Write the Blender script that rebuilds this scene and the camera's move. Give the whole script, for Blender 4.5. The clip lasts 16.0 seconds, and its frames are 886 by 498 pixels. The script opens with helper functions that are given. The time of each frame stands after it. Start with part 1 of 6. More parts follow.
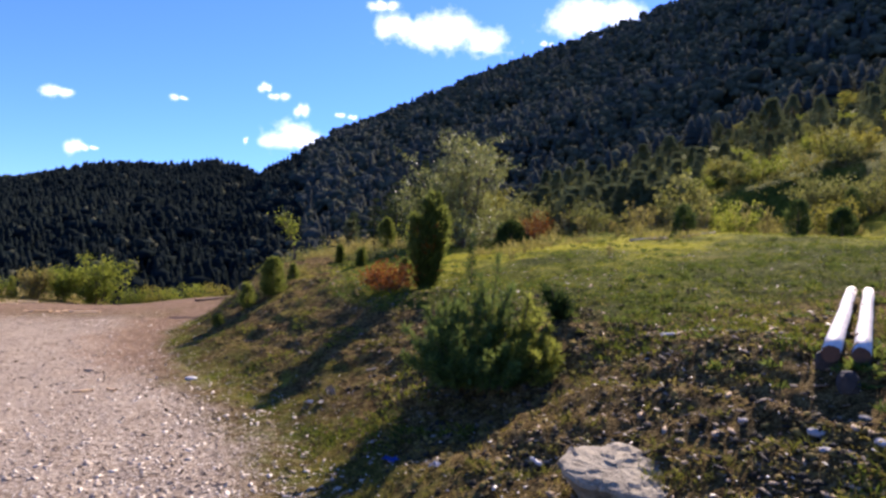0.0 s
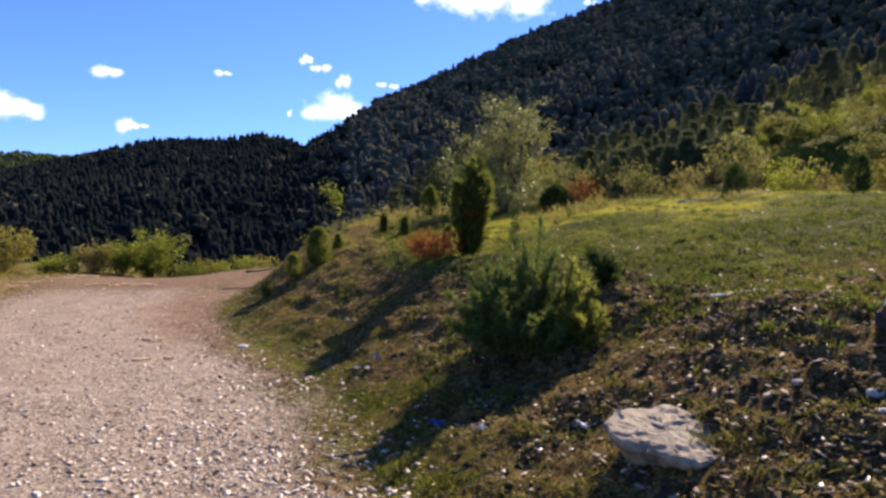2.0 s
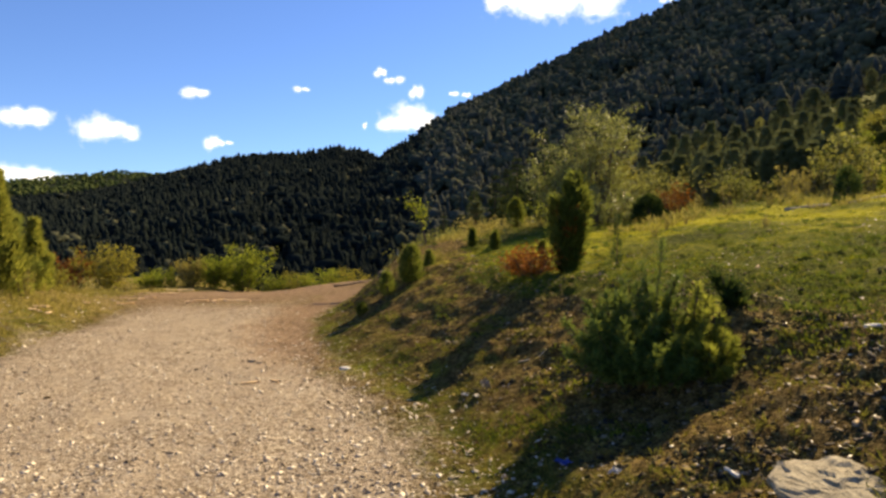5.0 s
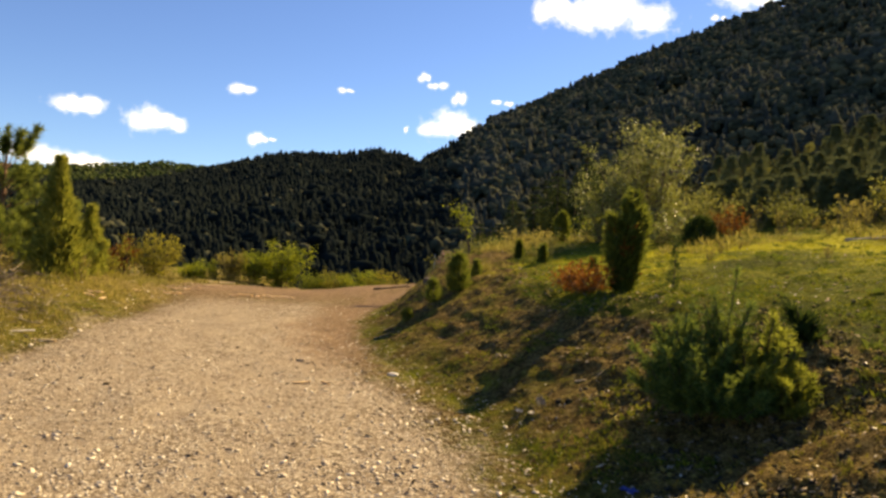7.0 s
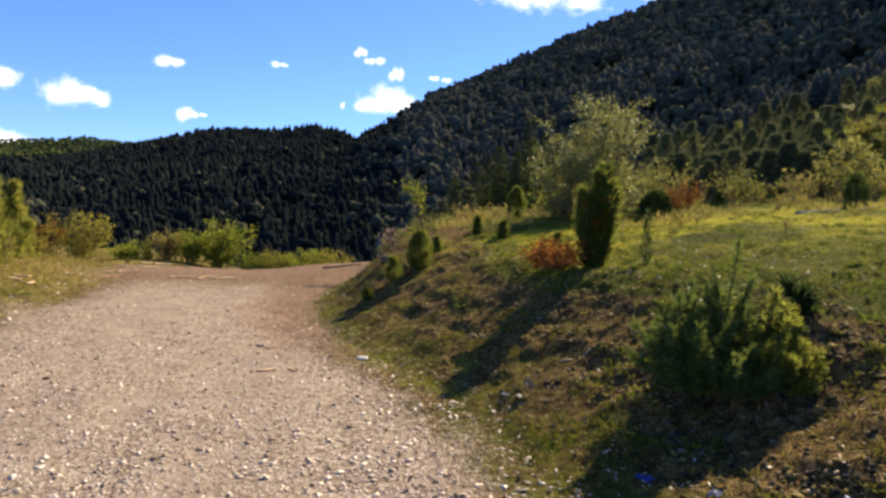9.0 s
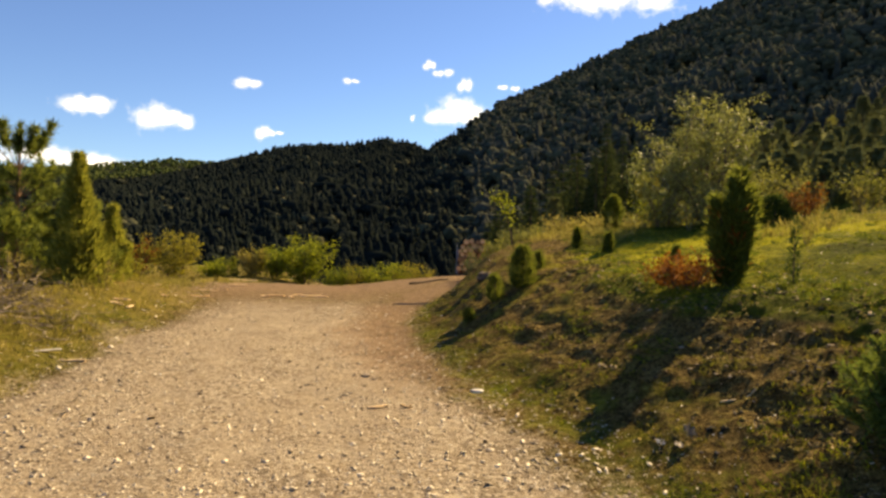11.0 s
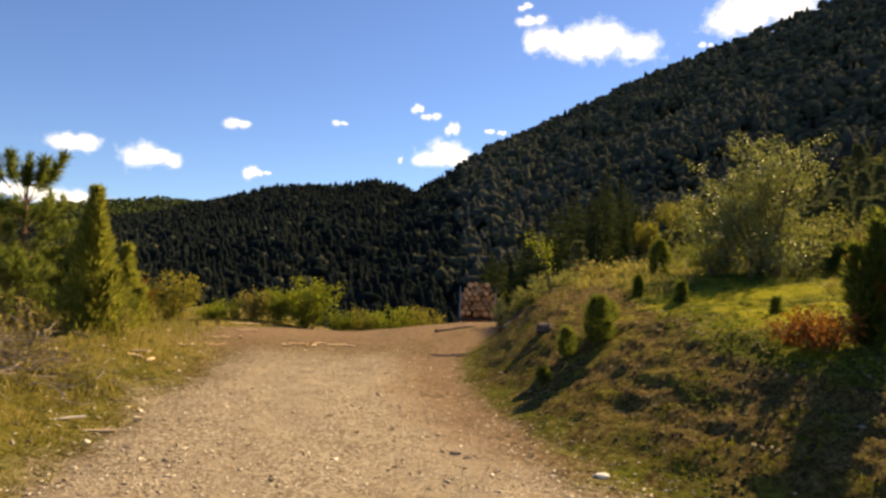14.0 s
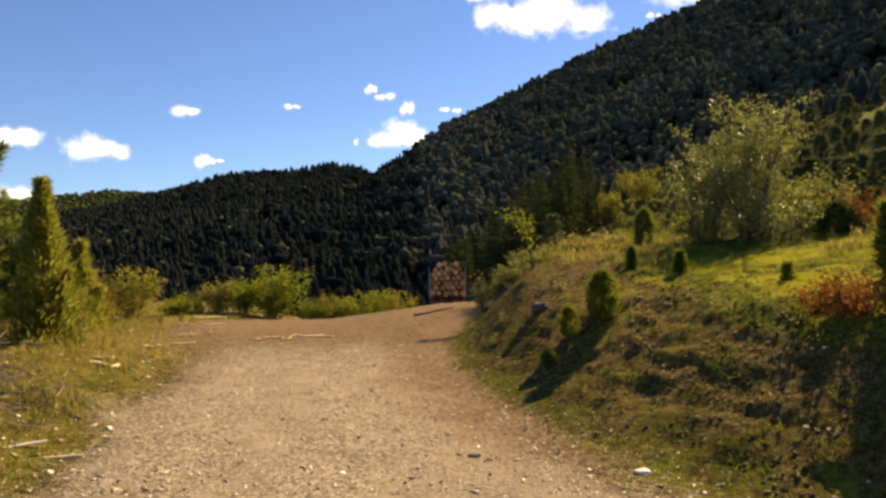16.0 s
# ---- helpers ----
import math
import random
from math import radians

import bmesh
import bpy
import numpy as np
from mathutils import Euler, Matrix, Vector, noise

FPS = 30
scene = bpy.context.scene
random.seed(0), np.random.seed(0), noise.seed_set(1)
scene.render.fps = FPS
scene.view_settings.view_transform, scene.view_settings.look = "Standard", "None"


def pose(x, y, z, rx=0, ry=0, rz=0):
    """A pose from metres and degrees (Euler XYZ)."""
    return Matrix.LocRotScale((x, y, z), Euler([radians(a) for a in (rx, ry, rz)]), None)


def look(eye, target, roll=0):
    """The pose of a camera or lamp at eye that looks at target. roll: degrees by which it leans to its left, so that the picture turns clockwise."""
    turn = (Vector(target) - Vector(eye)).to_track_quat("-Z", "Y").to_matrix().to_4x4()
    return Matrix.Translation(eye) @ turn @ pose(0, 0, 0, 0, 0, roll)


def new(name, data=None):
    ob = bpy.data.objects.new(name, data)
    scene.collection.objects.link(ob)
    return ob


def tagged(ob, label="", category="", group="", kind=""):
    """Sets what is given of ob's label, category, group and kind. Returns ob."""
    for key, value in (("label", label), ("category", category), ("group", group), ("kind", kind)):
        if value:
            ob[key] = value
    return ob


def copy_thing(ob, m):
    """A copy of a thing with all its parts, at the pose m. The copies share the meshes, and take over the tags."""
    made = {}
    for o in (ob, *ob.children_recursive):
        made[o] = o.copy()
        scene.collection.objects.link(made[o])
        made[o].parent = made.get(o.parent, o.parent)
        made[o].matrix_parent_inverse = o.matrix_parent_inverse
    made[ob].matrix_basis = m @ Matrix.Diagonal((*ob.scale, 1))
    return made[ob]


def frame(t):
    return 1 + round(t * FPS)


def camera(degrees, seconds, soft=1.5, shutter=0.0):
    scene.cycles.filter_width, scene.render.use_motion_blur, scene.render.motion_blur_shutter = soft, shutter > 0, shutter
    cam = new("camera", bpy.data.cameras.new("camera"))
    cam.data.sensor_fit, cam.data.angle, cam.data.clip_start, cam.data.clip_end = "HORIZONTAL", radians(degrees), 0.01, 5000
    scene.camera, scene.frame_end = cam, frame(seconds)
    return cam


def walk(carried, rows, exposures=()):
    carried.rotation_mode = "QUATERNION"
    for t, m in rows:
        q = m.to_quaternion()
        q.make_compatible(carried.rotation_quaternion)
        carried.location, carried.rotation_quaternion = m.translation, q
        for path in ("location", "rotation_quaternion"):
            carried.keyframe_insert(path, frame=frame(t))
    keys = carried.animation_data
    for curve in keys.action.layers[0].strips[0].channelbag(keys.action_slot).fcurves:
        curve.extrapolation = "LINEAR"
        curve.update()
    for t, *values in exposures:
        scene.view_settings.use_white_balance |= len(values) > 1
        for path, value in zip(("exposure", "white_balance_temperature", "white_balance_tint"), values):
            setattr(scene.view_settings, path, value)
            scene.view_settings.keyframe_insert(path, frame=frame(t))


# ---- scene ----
cam = camera(68.1, 16.0, soft=2.8)
PATH = [
    (0, (0.730, 4.196, 1.517), (1.588, 9.121, 1.595), 2.33),
    (0.5, (0.748, 4.234, 1.517), (1.383, 9.194, 1.548), 1.96),
    (1, (0.742, 4.208, 1.514), (1.101, 9.195, 1.515), 1.61),
    (1.5, (0.756, 4.182, 1.508), (1.044, 9.174, 1.522), 0.82),
    (2, (0.759, 4.223, 1.496), (1.285, 9.192, 1.320), 0.99),
    (2.5, (0.757, 4.258, 1.504), (1.195, 9.238, 1.390), 1.52),
    (3, (0.732, 4.217, 1.516), (1.037, 9.208, 1.478), 1.69),
    (3.5, (0.711, 4.195, 1.532), (0.908, 9.191, 1.537), 0.34),
    (4, (0.666, 4.243, 1.569), (0.834, 9.239, 1.477), 0.10),
    (4.2, (0.634, 4.277, 1.604), (0.697, 9.274, 1.442), -0.44),
    (6.3, (0.247, 4.508, 1.677), (0.070, 9.505, 1.668), 1.16),
    (6.5, (0.236, 4.411, 1.697), (0.018, 9.406, 1.692), 2.91),
    (7, (0.191, 4.440, 1.676), (-0.108, 9.430, 1.596), 3.28),
    (7.5, (0.207, 4.576, 1.673), (0.229, 9.576, 1.654), 5.30),
    (8, (0.127, 4.819, 1.633), (0.805, 9.773, 1.584), 7.12),
    (8.5, (0.000, 4.675, 1.649), (0.848, 9.600, 1.480), 5.02),
    (9, (-0.192, 4.840, 1.633), (-0.019, 9.832, 1.405), 2.81),
    (9.5, (-0.296, 4.963, 1.641), (-0.446, 9.949, 1.310), -0.46),
    (10, (-0.440, 5.175, 1.615), (-0.755, 10.162, 1.432), 1.23),
    (10.2, (-0.467, 5.261, 1.657), (-0.842, 10.244, 1.488), 1.35),
    (12.3, (-1.327, 5.837, 1.722), (-1.695, 10.816, 1.447), 1.46),
    (12.5, (-1.440, 5.891, 1.713), (-1.801, 10.863, 1.322), 1.11),
    (13, (-1.691, 6.095, 1.708), (-2.187, 11.045, 1.213), 0.20),
    (13.5, (-1.791, 6.394, 1.708), (-2.224, 11.372, 1.522), 0.36),
    (14, (-1.912, 6.537, 1.738), (-2.190, 11.527, 1.882), 2.03),
    (14.5, (-2.054, 6.743, 1.737), (-2.407, 11.728, 1.893), 1.64),
    (15, (-2.210, 6.923, 1.733), (-2.419, 11.919, 1.731), 0.69),
    (15.5, (-2.295, 7.148, 1.760), (-2.430, 12.146, 1.688), 0.24),
    (16, (-2.335, 7.227, 1.757), (-2.315, 12.227, 1.749), -0.86),
]
LIGHT = [(0, 1.15, 5600, 28), (1, 1.04, 5500, 33), (1.5, 1.05, 5800, 27), (2, 1.05, 5900, 26), (3, 1.05, 6400, 20), (4.2, 1.03, 6900, 12), (6.3, 0.98, 9000, 9), (8, 1.18, 9200, 10), (8.6, 1.23, 6600, 20), (9, 1.1, 6450, 17), (9.5, 1.02, 7900, 9), (10, 1.07, 8800, 4), (12.4, 0.94, 9600, 15), (13.5, 0.96, 8900, 10), (14.5, 0.89, 9100, 11), (15.5, 0.91, 9400, 10), (16, 0.93, 9100, 10)]
walk(cam, [(t, look(eye, target, roll)) for t, eye, target, roll in PATH], exposures=[(t, e, k, m) for t, e, k, m in LIGHT])

# ---- light ----
SUN_AZ, SUN_EL = 38.0, 36.5
world = bpy.data.worlds.new("sky")
scene.world = world
world.use_nodes = True
_wn = world.node_tree.nodes
_sky = _wn.new("ShaderNodeTexSky")
_sky.sky_type, _sky.sun_disc = "NISHITA", False
_sky.sun_elevation, _sky.sun_rotation = radians(SUN_EL), radians(SUN_AZ)
_sky.altitude, _sky.air_density, _sky.dust_density, _sky.ozone_density = 900, 1.0, 0.15, 4.0
_tint = _wn.new("ShaderNodeMix")
_tint.data_type, _tint.blend_type = "RGBA", "MULTIPLY"
_tint.inputs["Factor"].default_value, _tint.inputs["B"].default_value = 1.0, (0.66, 0.885, 1.31, 1)
world.node_tree.links.new(_sky.outputs[0], _tint.inputs["A"])
world.node_tree.links.new(_tint.outputs["Result"], _wn["Background"].inputs[0])
_wn["Background"].inputs[1].default_value = 0.074
sun_data = bpy.data.lights.new("sun", "SUN")
sun_data.energy, sun_data.angle, sun_data.color = 4.8, radians(0.55), (1.0, 0.85, 0.60)
sun = new("sun", sun_data)
_sd = Vector((math.sin(radians(SUN_AZ)) * math.cos(radians(SUN_EL)), math.cos(radians(SUN_AZ)) * math.cos(radians(SUN_EL)), math.sin(radians(SUN_EL))))
sun.matrix_world = look(tuple(_sd * 60), (0, 0, 0))


# ---- small tools ----


def part(name, bm, material, parent, label="", smooth=False):
    """Links a bmesh as one mesh object under a thing or a part."""
    me = bpy.data.meshes.new(name)
    bm.to_mesh(me)
    bm.free()
    return part_mesh(name, me, material, parent, label, smooth)


def part_mesh(name, me, material, parent, label="", smooth=False):
    if material and not me.materials:
        me.materials.append(material)
    if smooth:
        me.shade_smooth()
    ob = new(name, me)
    if parent:
        ob.parent = parent
    if label:
        ob["label"] = label
    return ob


def quick_mesh(name, verts, tris):
    """A mesh of triangles or quads from arrays, fast."""
    verts, tris = np.asarray(verts, np.float32), np.asarray(tris, np.int32)
    n, k = tris.shape
    me = bpy.data.meshes.new(name)
    me.vertices.add(len(verts))
    me.vertices.foreach_set("co", verts.ravel())
    me.loops.add(n * k)
    me.loops.foreach_set("vertex_index", tris.ravel())
    me.polygons.add(n)
    me.polygons.foreach_set("loop_start", np.arange(0, n * k, k, dtype=np.int32))
    me.update(calc_edges=True)
    me.validate()
    return me


def thing(name, place, label, category, group="", kind="", turn=0.0, size=1.0):
    ob = new(name)
    ob.empty_display_size = 0.1
    ob.matrix_basis = Matrix.Translation(place) @ Matrix.Rotation(radians(turn), 4, "Z") @ Matrix.Diagonal((size, size, size, 1))
    return tagged(ob, label, category, group, kind)


def sstep(a, b, v):
    k = np.clip((v - a) / (b - a), 0, 1)
    return k * k * (3 - 2 * k)


def _lattice(ix, iy, seed):
    n = (ix.astype(np.int64) * 374761393 + iy.astype(np.int64) * 668265263 + seed * 974711) & 0x7FFFFFFF
    n = ((n ^ (n >> 13)) * 1274126177) & 0x7FFFFFFF
    return ((n ^ (n >> 16)) & 0xFFFF) / 65535.0


def vnoise(x, y, seed=0):
    """Smooth value noise in -1..1."""
    ix, iy = np.floor(x), np.floor(y)
    fx, fy = x - ix, y - iy
    fx, fy = fx * fx * (3 - 2 * fx), fy * fy * (3 - 2 * fy)
    a, b = _lattice(ix, iy, seed), _lattice(ix + 1, iy, seed)
    c, d = _lattice(ix, iy + 1, seed), _lattice(ix + 1, iy + 1, seed)
    return 2 * ((a * (1 - fx) + b * fx) * (1 - fy) + (c * (1 - fx) + d * fx) * fy) - 1


# ---- the lie of the land ----
EDGE_Y = [-30, 0, 4, 6.5, 8.4, 9.4, 11, 12.5, 14.2, 17, 20, 24, 28, 32, 40, 60]
EDGE_X = [14, 4.5, 2.4, 1.3, 0.7, 0.55, 0.1, -0.72, -1.46, -2.12, -2.15, -1.45, -0.1, 1.4, 3.2, 6.0]
LEFT_Y = [-30, 0, 6, 8, 10, 11.2, 13, 16, 19, 23, 28, 36, 60]
LEFT_X = [-2.5, -4.0, -3.9, -4.15, -4.7, -5.1, -5.5, -6.05, -6.85, -8.3, -9.8, -10.5, -11]
CX, CY = -0.5, 5.0


def edge_x(y):
    return np.interp(y, EDGE_Y, EDGE_X)


def left_x(y):
    return np.interp(y, LEFT_Y, LEFT_X)


# the haul road that leaves the turning place and climbs behind the meadow: x, y, height
LANE = ((15.0, 25.0, 2.7), (9.0, 32.0, 1.3), (3.2, 39.5, -0.4), (-1.9, 48.7, -2.6), (-1.9, 59.3, -4.95), (-1.9, 70.0, -7.3))


def lane_at(x, y):
    """Distance from the haul road's middle, and its height there."""
    best, z = np.full(np.shape(x), 1e9), np.zeros(np.shape(x))
    for (x0, y0, z0), (x1, y1, z1) in zip(LANE, LANE[1:]):
        k = np.clip(((x - x0) * (x1 - x0) + (y - y0) * (y1 - y0)) / ((x1 - x0) ** 2 + (y1 - y0) ** 2), 0, 1)
        d = np.hypot(x - x0 - k * (x1 - x0), y - y0 - k * (y1 - y0))
        z = np.where(d < best, z0 + k * (z1 - z0), z)
        best = np.minimum(best, d)
    return best, z


def lip(y):
    """How far from the road edge the meadow turf begins above the cut bank."""
    return 2.1 + 0.65 * sstep(14.3, 16.0, y)


def near_ground(x, y):
    """Road, the bank beside it, the meadow above and the verge."""
    d = x - edge_x(y)
    up = sstep(0.0, 3.0, d)
    base = -0.0026 * np.clip(y - 14, 0, 19) ** 2 * (1 - up)
    base = base + 0.55 * sstep(-7.0, -1.0, x) * sstep(19, 28, y) * (1 - up)
    dip = -0.2 * np.clip(y - 31.0, 0, 60) * sstep(-14.0, -3.5, x) * (1 - sstep(0.5, 4.5, d))
    foot, head = -0.1 + 0.17 * (1 - sstep(12, 15, y)), 2.6 - 0.9 * sstep(15, 19, y)
    even = 0.6 * (1 - sstep(13, 16, y))
    bank = (1 - even) * sstep(foot, head, d) + even * np.clip((d - foot) / (head - foot), 0, 1) + 0.13 * np.clip(d - 2.0, 0, 9) + up * 0.06 * np.clip(y - 15, 0, 12)
    bank = bank * (1 - 0.2 * sstep(26, 60, y))
    e = left_x(y) - x
    verge = 0.45 * sstep(0.0, 1.7, e) * (1 - sstep(17, 24, y)) + 0.05 * np.clip(e - 2, 0, 8) * (1 - sstep(20, 30, y))
    fall = -0.3 * np.clip(y - 40 + 0.25 * np.clip(x + 6, -20, 0), 0, 200) * (1 - sstep(-6, 2.0, x - 0.02 * y))
    fall2 = -0.05 * np.clip(y - 40, 0, 60) * sstep(-6, 2.0, x) * (1 - sstep(6, 14, x))
    rise = 0.37 * np.clip(x - 12.5 - 6 * (1 - sstep(0, 10, y)), 0, 200) * sstep(-20, 12, y) + 0.02 * np.clip(y - 20, 0, 80) * sstep(4, 9, x)
    brow = -0.1 * np.clip(y - 23.5, 0, 8) * sstep(0.5, 2.5, d) * (1 - sstep(6, 11, x))
    # a rise under the shrub and a hollow below, added to deepen its shade
    mound = 0.07 * np.exp(-(((x - 2.15) / 0.8) ** 2 + ((y - 9.75) / 0.5) ** 2)) - 0.17 * np.exp(-(((x - 2.0) / 0.62) ** 2 + ((y - 8.95) / 0.4) ** 2))
    z = np.maximum(mound + base + dip + bank + verge + fall + fall2 + rise + brow, -14.0)
    off, lane = lane_at(x, y)
    return lane + (z - lane) * sstep(1.9, 4.6, off)


RIDGES = (
    (620.0, (-75, -45, -34, -29.5, -24, -21, -18, -13, -9.6, -7.4, -6, -2, 10), (-1, 0, 0.6, 2.5, 4.4, 5.2, 6.1, 6.5, 7.1, 6.8, 6.3, 6.0, 4)),
    (480.0, (-14, -9, -6.2, -5, -3.3, 0.4, 5.2, 10, 15, 20, 24.4, 27, 40, 60, 90, 130), (2, 4.6, 6.0, 7.0, 7.9, 10.5, 12.6, 14.8, 16.6, 18.3, 19.6, 20.5, 24, 25, 19, 5)),
    (1250.0, (-170, -120, -90, -60, -36, -30, -27, -23, -15, 0), (2, 3, 3, 3, 3.6, 4.35, 4.85, 4.7, 4, 2)),
)


def hills(x, y):
    az = np.degrees(np.arctan2(x - CX, y - CY))
    r = np.hypot(x - CX, y - CY)
    out = np.full_like(r, -14.0)
    for far, azs, els in RIDGES:
        top = far * np.tan(np.radians(np.interp(az, azs, els)))
        s = r / far
        rough = 1 + 0.05 * vnoise(x / 60, y / 60, 3) * np.minimum(1, np.abs(1 - s) * 4)
        f = np.where(s < 1, np.clip((s - 0.17) / 0.83, 0, 1) ** 1.15 * rough, 1 - 0.5 * (s - 1))
        out = np.maximum(out, -14 + (top + 14) * np.clip(f, 0, None))
    return out


def height(x, y, detail=True):
    x, y = np.asarray(x, float), np.asarray(y, float)
    r = np.hypot(x - CX, y - CY)
    z = near_ground(x, y)
    z = np.where(r > 75, np.maximum(z, hills(x, y)), z)
    if detail:
        d = x - edge_x(y)
        e = left_x(y) - x
        wild = np.maximum(sstep(0.1, 1.2, d), sstep(0.1, 1.0, e)) * (1 - sstep(60, 120, r))
        slope = sstep(0.1, 0.6, d) * (1 - sstep(2.6, 3.6, d))
        calm = 1 - 0.9 * np.exp(-((x - 2.21) ** 2 + (y - 7.3) ** 2) / 0.22)
        wild, slope = wild * calm, slope * calm
        z = z + wild * (0.08 * vnoise(x / 1.9, y / 1.9, 1) + 0.026 * vnoise(x / 0.62, y / 0.62, 2) + 0.026 * vnoise(x / 0.27, y / 0.27, 5) + 0.018 * vnoise(x / 0.12, y / 0.11, 6) * (1 - sstep(8, 16, r)))
        # crumbling ledges along the cut of the bank
        z = z + slope * (0.022 * vnoise(d / 0.3 + 0.6 * vnoise(x / 0.8, y / 0.8, 71), y / 0.9, 72) + 0.026 * vnoise(d / 0.13 + 0.8 * vnoise(x / 0.5, y / 0.5, 76), y / 0.42, 74) + 0.02 * vnoise(x / 0.15, y / 0.17, 73))
        ruts = (1 - wild) * calm * (1 - sstep(40, 70, r))
        z = z + ruts * (0.02 * vnoise(x / 1.3, y / 2.5, 8) + 0.012 * vnoise(x / 0.35, y / 0.35, 9))
    return z


def ground_z(x, y):
    return float(height(np.array([x]), np.array([y]))[0])


def meadow_here(x, y):
    """The scrubby grass slope that climbs the right-hand hillside."""
    deg, r = np.degrees(np.arctan2(x - CX, y - CY)), np.hypot(x - CX, y - CY)
    return (deg > 13) & (r < 118 + 2.2 * (deg - 13) + 9 * np.clip(deg - 25, 0, 14) + 40 * vnoise(x / 25, y / 25, 31))


def forest_here(x, y):
    r = np.hypot(x - CX, y - CY)
    h, n = hills(x, y), near_ground(x, y)
    return (r > 95) & ((h > n - 2) | (r > 130)) & ~meadow_here(x, y)


# ---- materials ----
def shader(name):
    m = bpy.data.materials.new(name)
    m.use_nodes = True
    t = m.node_tree
    return m, t, t.nodes, t.links, t.nodes["Principled BSDF"]


def coords(t):
    return t.nodes.new("ShaderNodeTexCoord").outputs["Object"]


def noise_node(t, vec, scale, detail=4.0, rough=0.6):
    n = t.nodes.new("ShaderNodeTexNoise")
    n.inputs["Scale"].default_value, n.inputs["Detail"].default_value, n.inputs["Roughness"].default_value = scale, detail, rough
    if vec is not None:
        t.links.new(vec, n.inputs["Vector"])
    return n.outputs["Fac"]


def ramp(t, fac, stops):
    r = t.nodes.new("ShaderNodeValToRGB")
    el = r.color_ramp.elements
    while len(el) < len(stops):
        el.new(0.5)
    for e, (p, c) in zip(el, stops):
        e.position, e.color = p, (*c, 1) if len(c) == 3 else c
    t.links.new(fac, r.inputs["Fac"])
    return r.outputs["Color"]


def mix(t, fac, a, b, blend="MIX"):
    n = t.nodes.new("ShaderNodeMix")
    n.data_type, n.blend_type = "RGBA", blend
    for sock, v in ((n.inputs["Factor"], fac), (n.inputs["A"], a), (n.inputs["B"], b)):
        if isinstance(v, (int, float)):
            sock.default_value = v
        elif isinstance(v, tuple):
            sock.default_value = (*v, 1)
        else:
            t.links.new(v, sock)
    return n.outputs["Result"]


def maths(t, op, a, b=0.0, c=None, clamp=False):
    n = t.nodes.new("ShaderNodeMath")
    n.operation, n.use_clamp = op, clamp
    for sock, v in zip(n.inputs, (a, b, c)):
        if v is None:
            continue
        if isinstance(v, (int, float)):
            sock.default_value = v
        else:
            t.links.new(v, sock)
    return n.outputs[0]


def bump(t, bsdf, fac, strength, distance):
    b = t.nodes.new("ShaderNodeBump")
    b.inputs["Strength"].default_value, b.inputs["Distance"].default_value = strength, distance
    t.links.new(fac, b.inputs["Height"])
    t.links.new(b.outputs[0], bsdf.inputs["Normal"])


def surface(name, dark, light, scale=6.0, rough=0.85, bump_scale=40.0, bump_by=0.4, depth=0.01, metal=0.0, island=0.0, vary=0.0):
    """A mottled surface: two scales of noise, relief, and variation from piece to piece."""
    m, t, n, l, b = shader(name)
    v = coords(t)
    f = maths(t, "ADD", maths(t, "MULTIPLY", noise_node(t, v, scale), 0.6), maths(t, "MULTIPLY", noise_node(t, v, scale * 7), 0.4))
    if island:
        g = n.new("ShaderNodeNewGeometry")
        f = maths(t, "ADD", f, maths(t, "MULTIPLY", maths(t, "SUBTRACT", g.outputs["Random Per Island"], 0.5), island))
    if vary:
        o = n.new("ShaderNodeObjectInfo")
        f = maths(t, "ADD", f, maths(t, "MULTIPLY", maths(t, "SUBTRACT", o.outputs["Random"], 0.5), vary))
    l.new(ramp(t, f, ((0.3, dark), (0.7, light))), b.inputs["Base Color"])
    b.inputs["Roughness"].default_value, b.inputs["Metallic"].default_value = rough, metal
    if bump_by:
        bump(t, b, noise_node(t, v, bump_scale), bump_by, depth)
    return m


def leafy(name, dark, mid, light, through_light=0.35, rough=0.6, gloss=0.25, vary=0.3, warm=0.35):
    """Leaves or needles: colour from clump to clump and leaf to leaf, with light shining through."""
    m, t, n, l, b = shader(name)
    g, o = n.new("ShaderNodeNewGeometry"), n.new("ShaderNodeObjectInfo")
    f = maths(t, "ADD", maths(t, "MULTIPLY", g.outputs["Random Per Island"], 0.55), maths(t, "MULTIPLY", noise_node(t, coords(t), 3.5), 0.45))
    f = maths(t, "ADD", f, maths(t, "MULTIPLY", maths(t, "SUBTRACT", o.outputs["Random"], 0.5), vary))
    c = ramp(t, f, ((0.2, dark), (0.5, mid), (0.85, light)))
    l.new(c, b.inputs["Base Color"])
    b.inputs["Roughness"].default_value = rough
    b.inputs["Specular IOR Level"].default_value = gloss
    tr, ms = n.new("ShaderNodeBsdfTranslucent"), n.new("ShaderNodeMixShader")
    l.new(mix(t, warm, c, (0.32, 0.34, 0.04)), tr.inputs["Color"])
    ms.inputs[0].default_value = through_light
    l.new(b.outputs[0], ms.inputs[1])
    l.new(tr.outputs[0], ms.inputs[2])
    l.new(ms.outputs[0], n["Material Output"].inputs["Surface"])
    return m


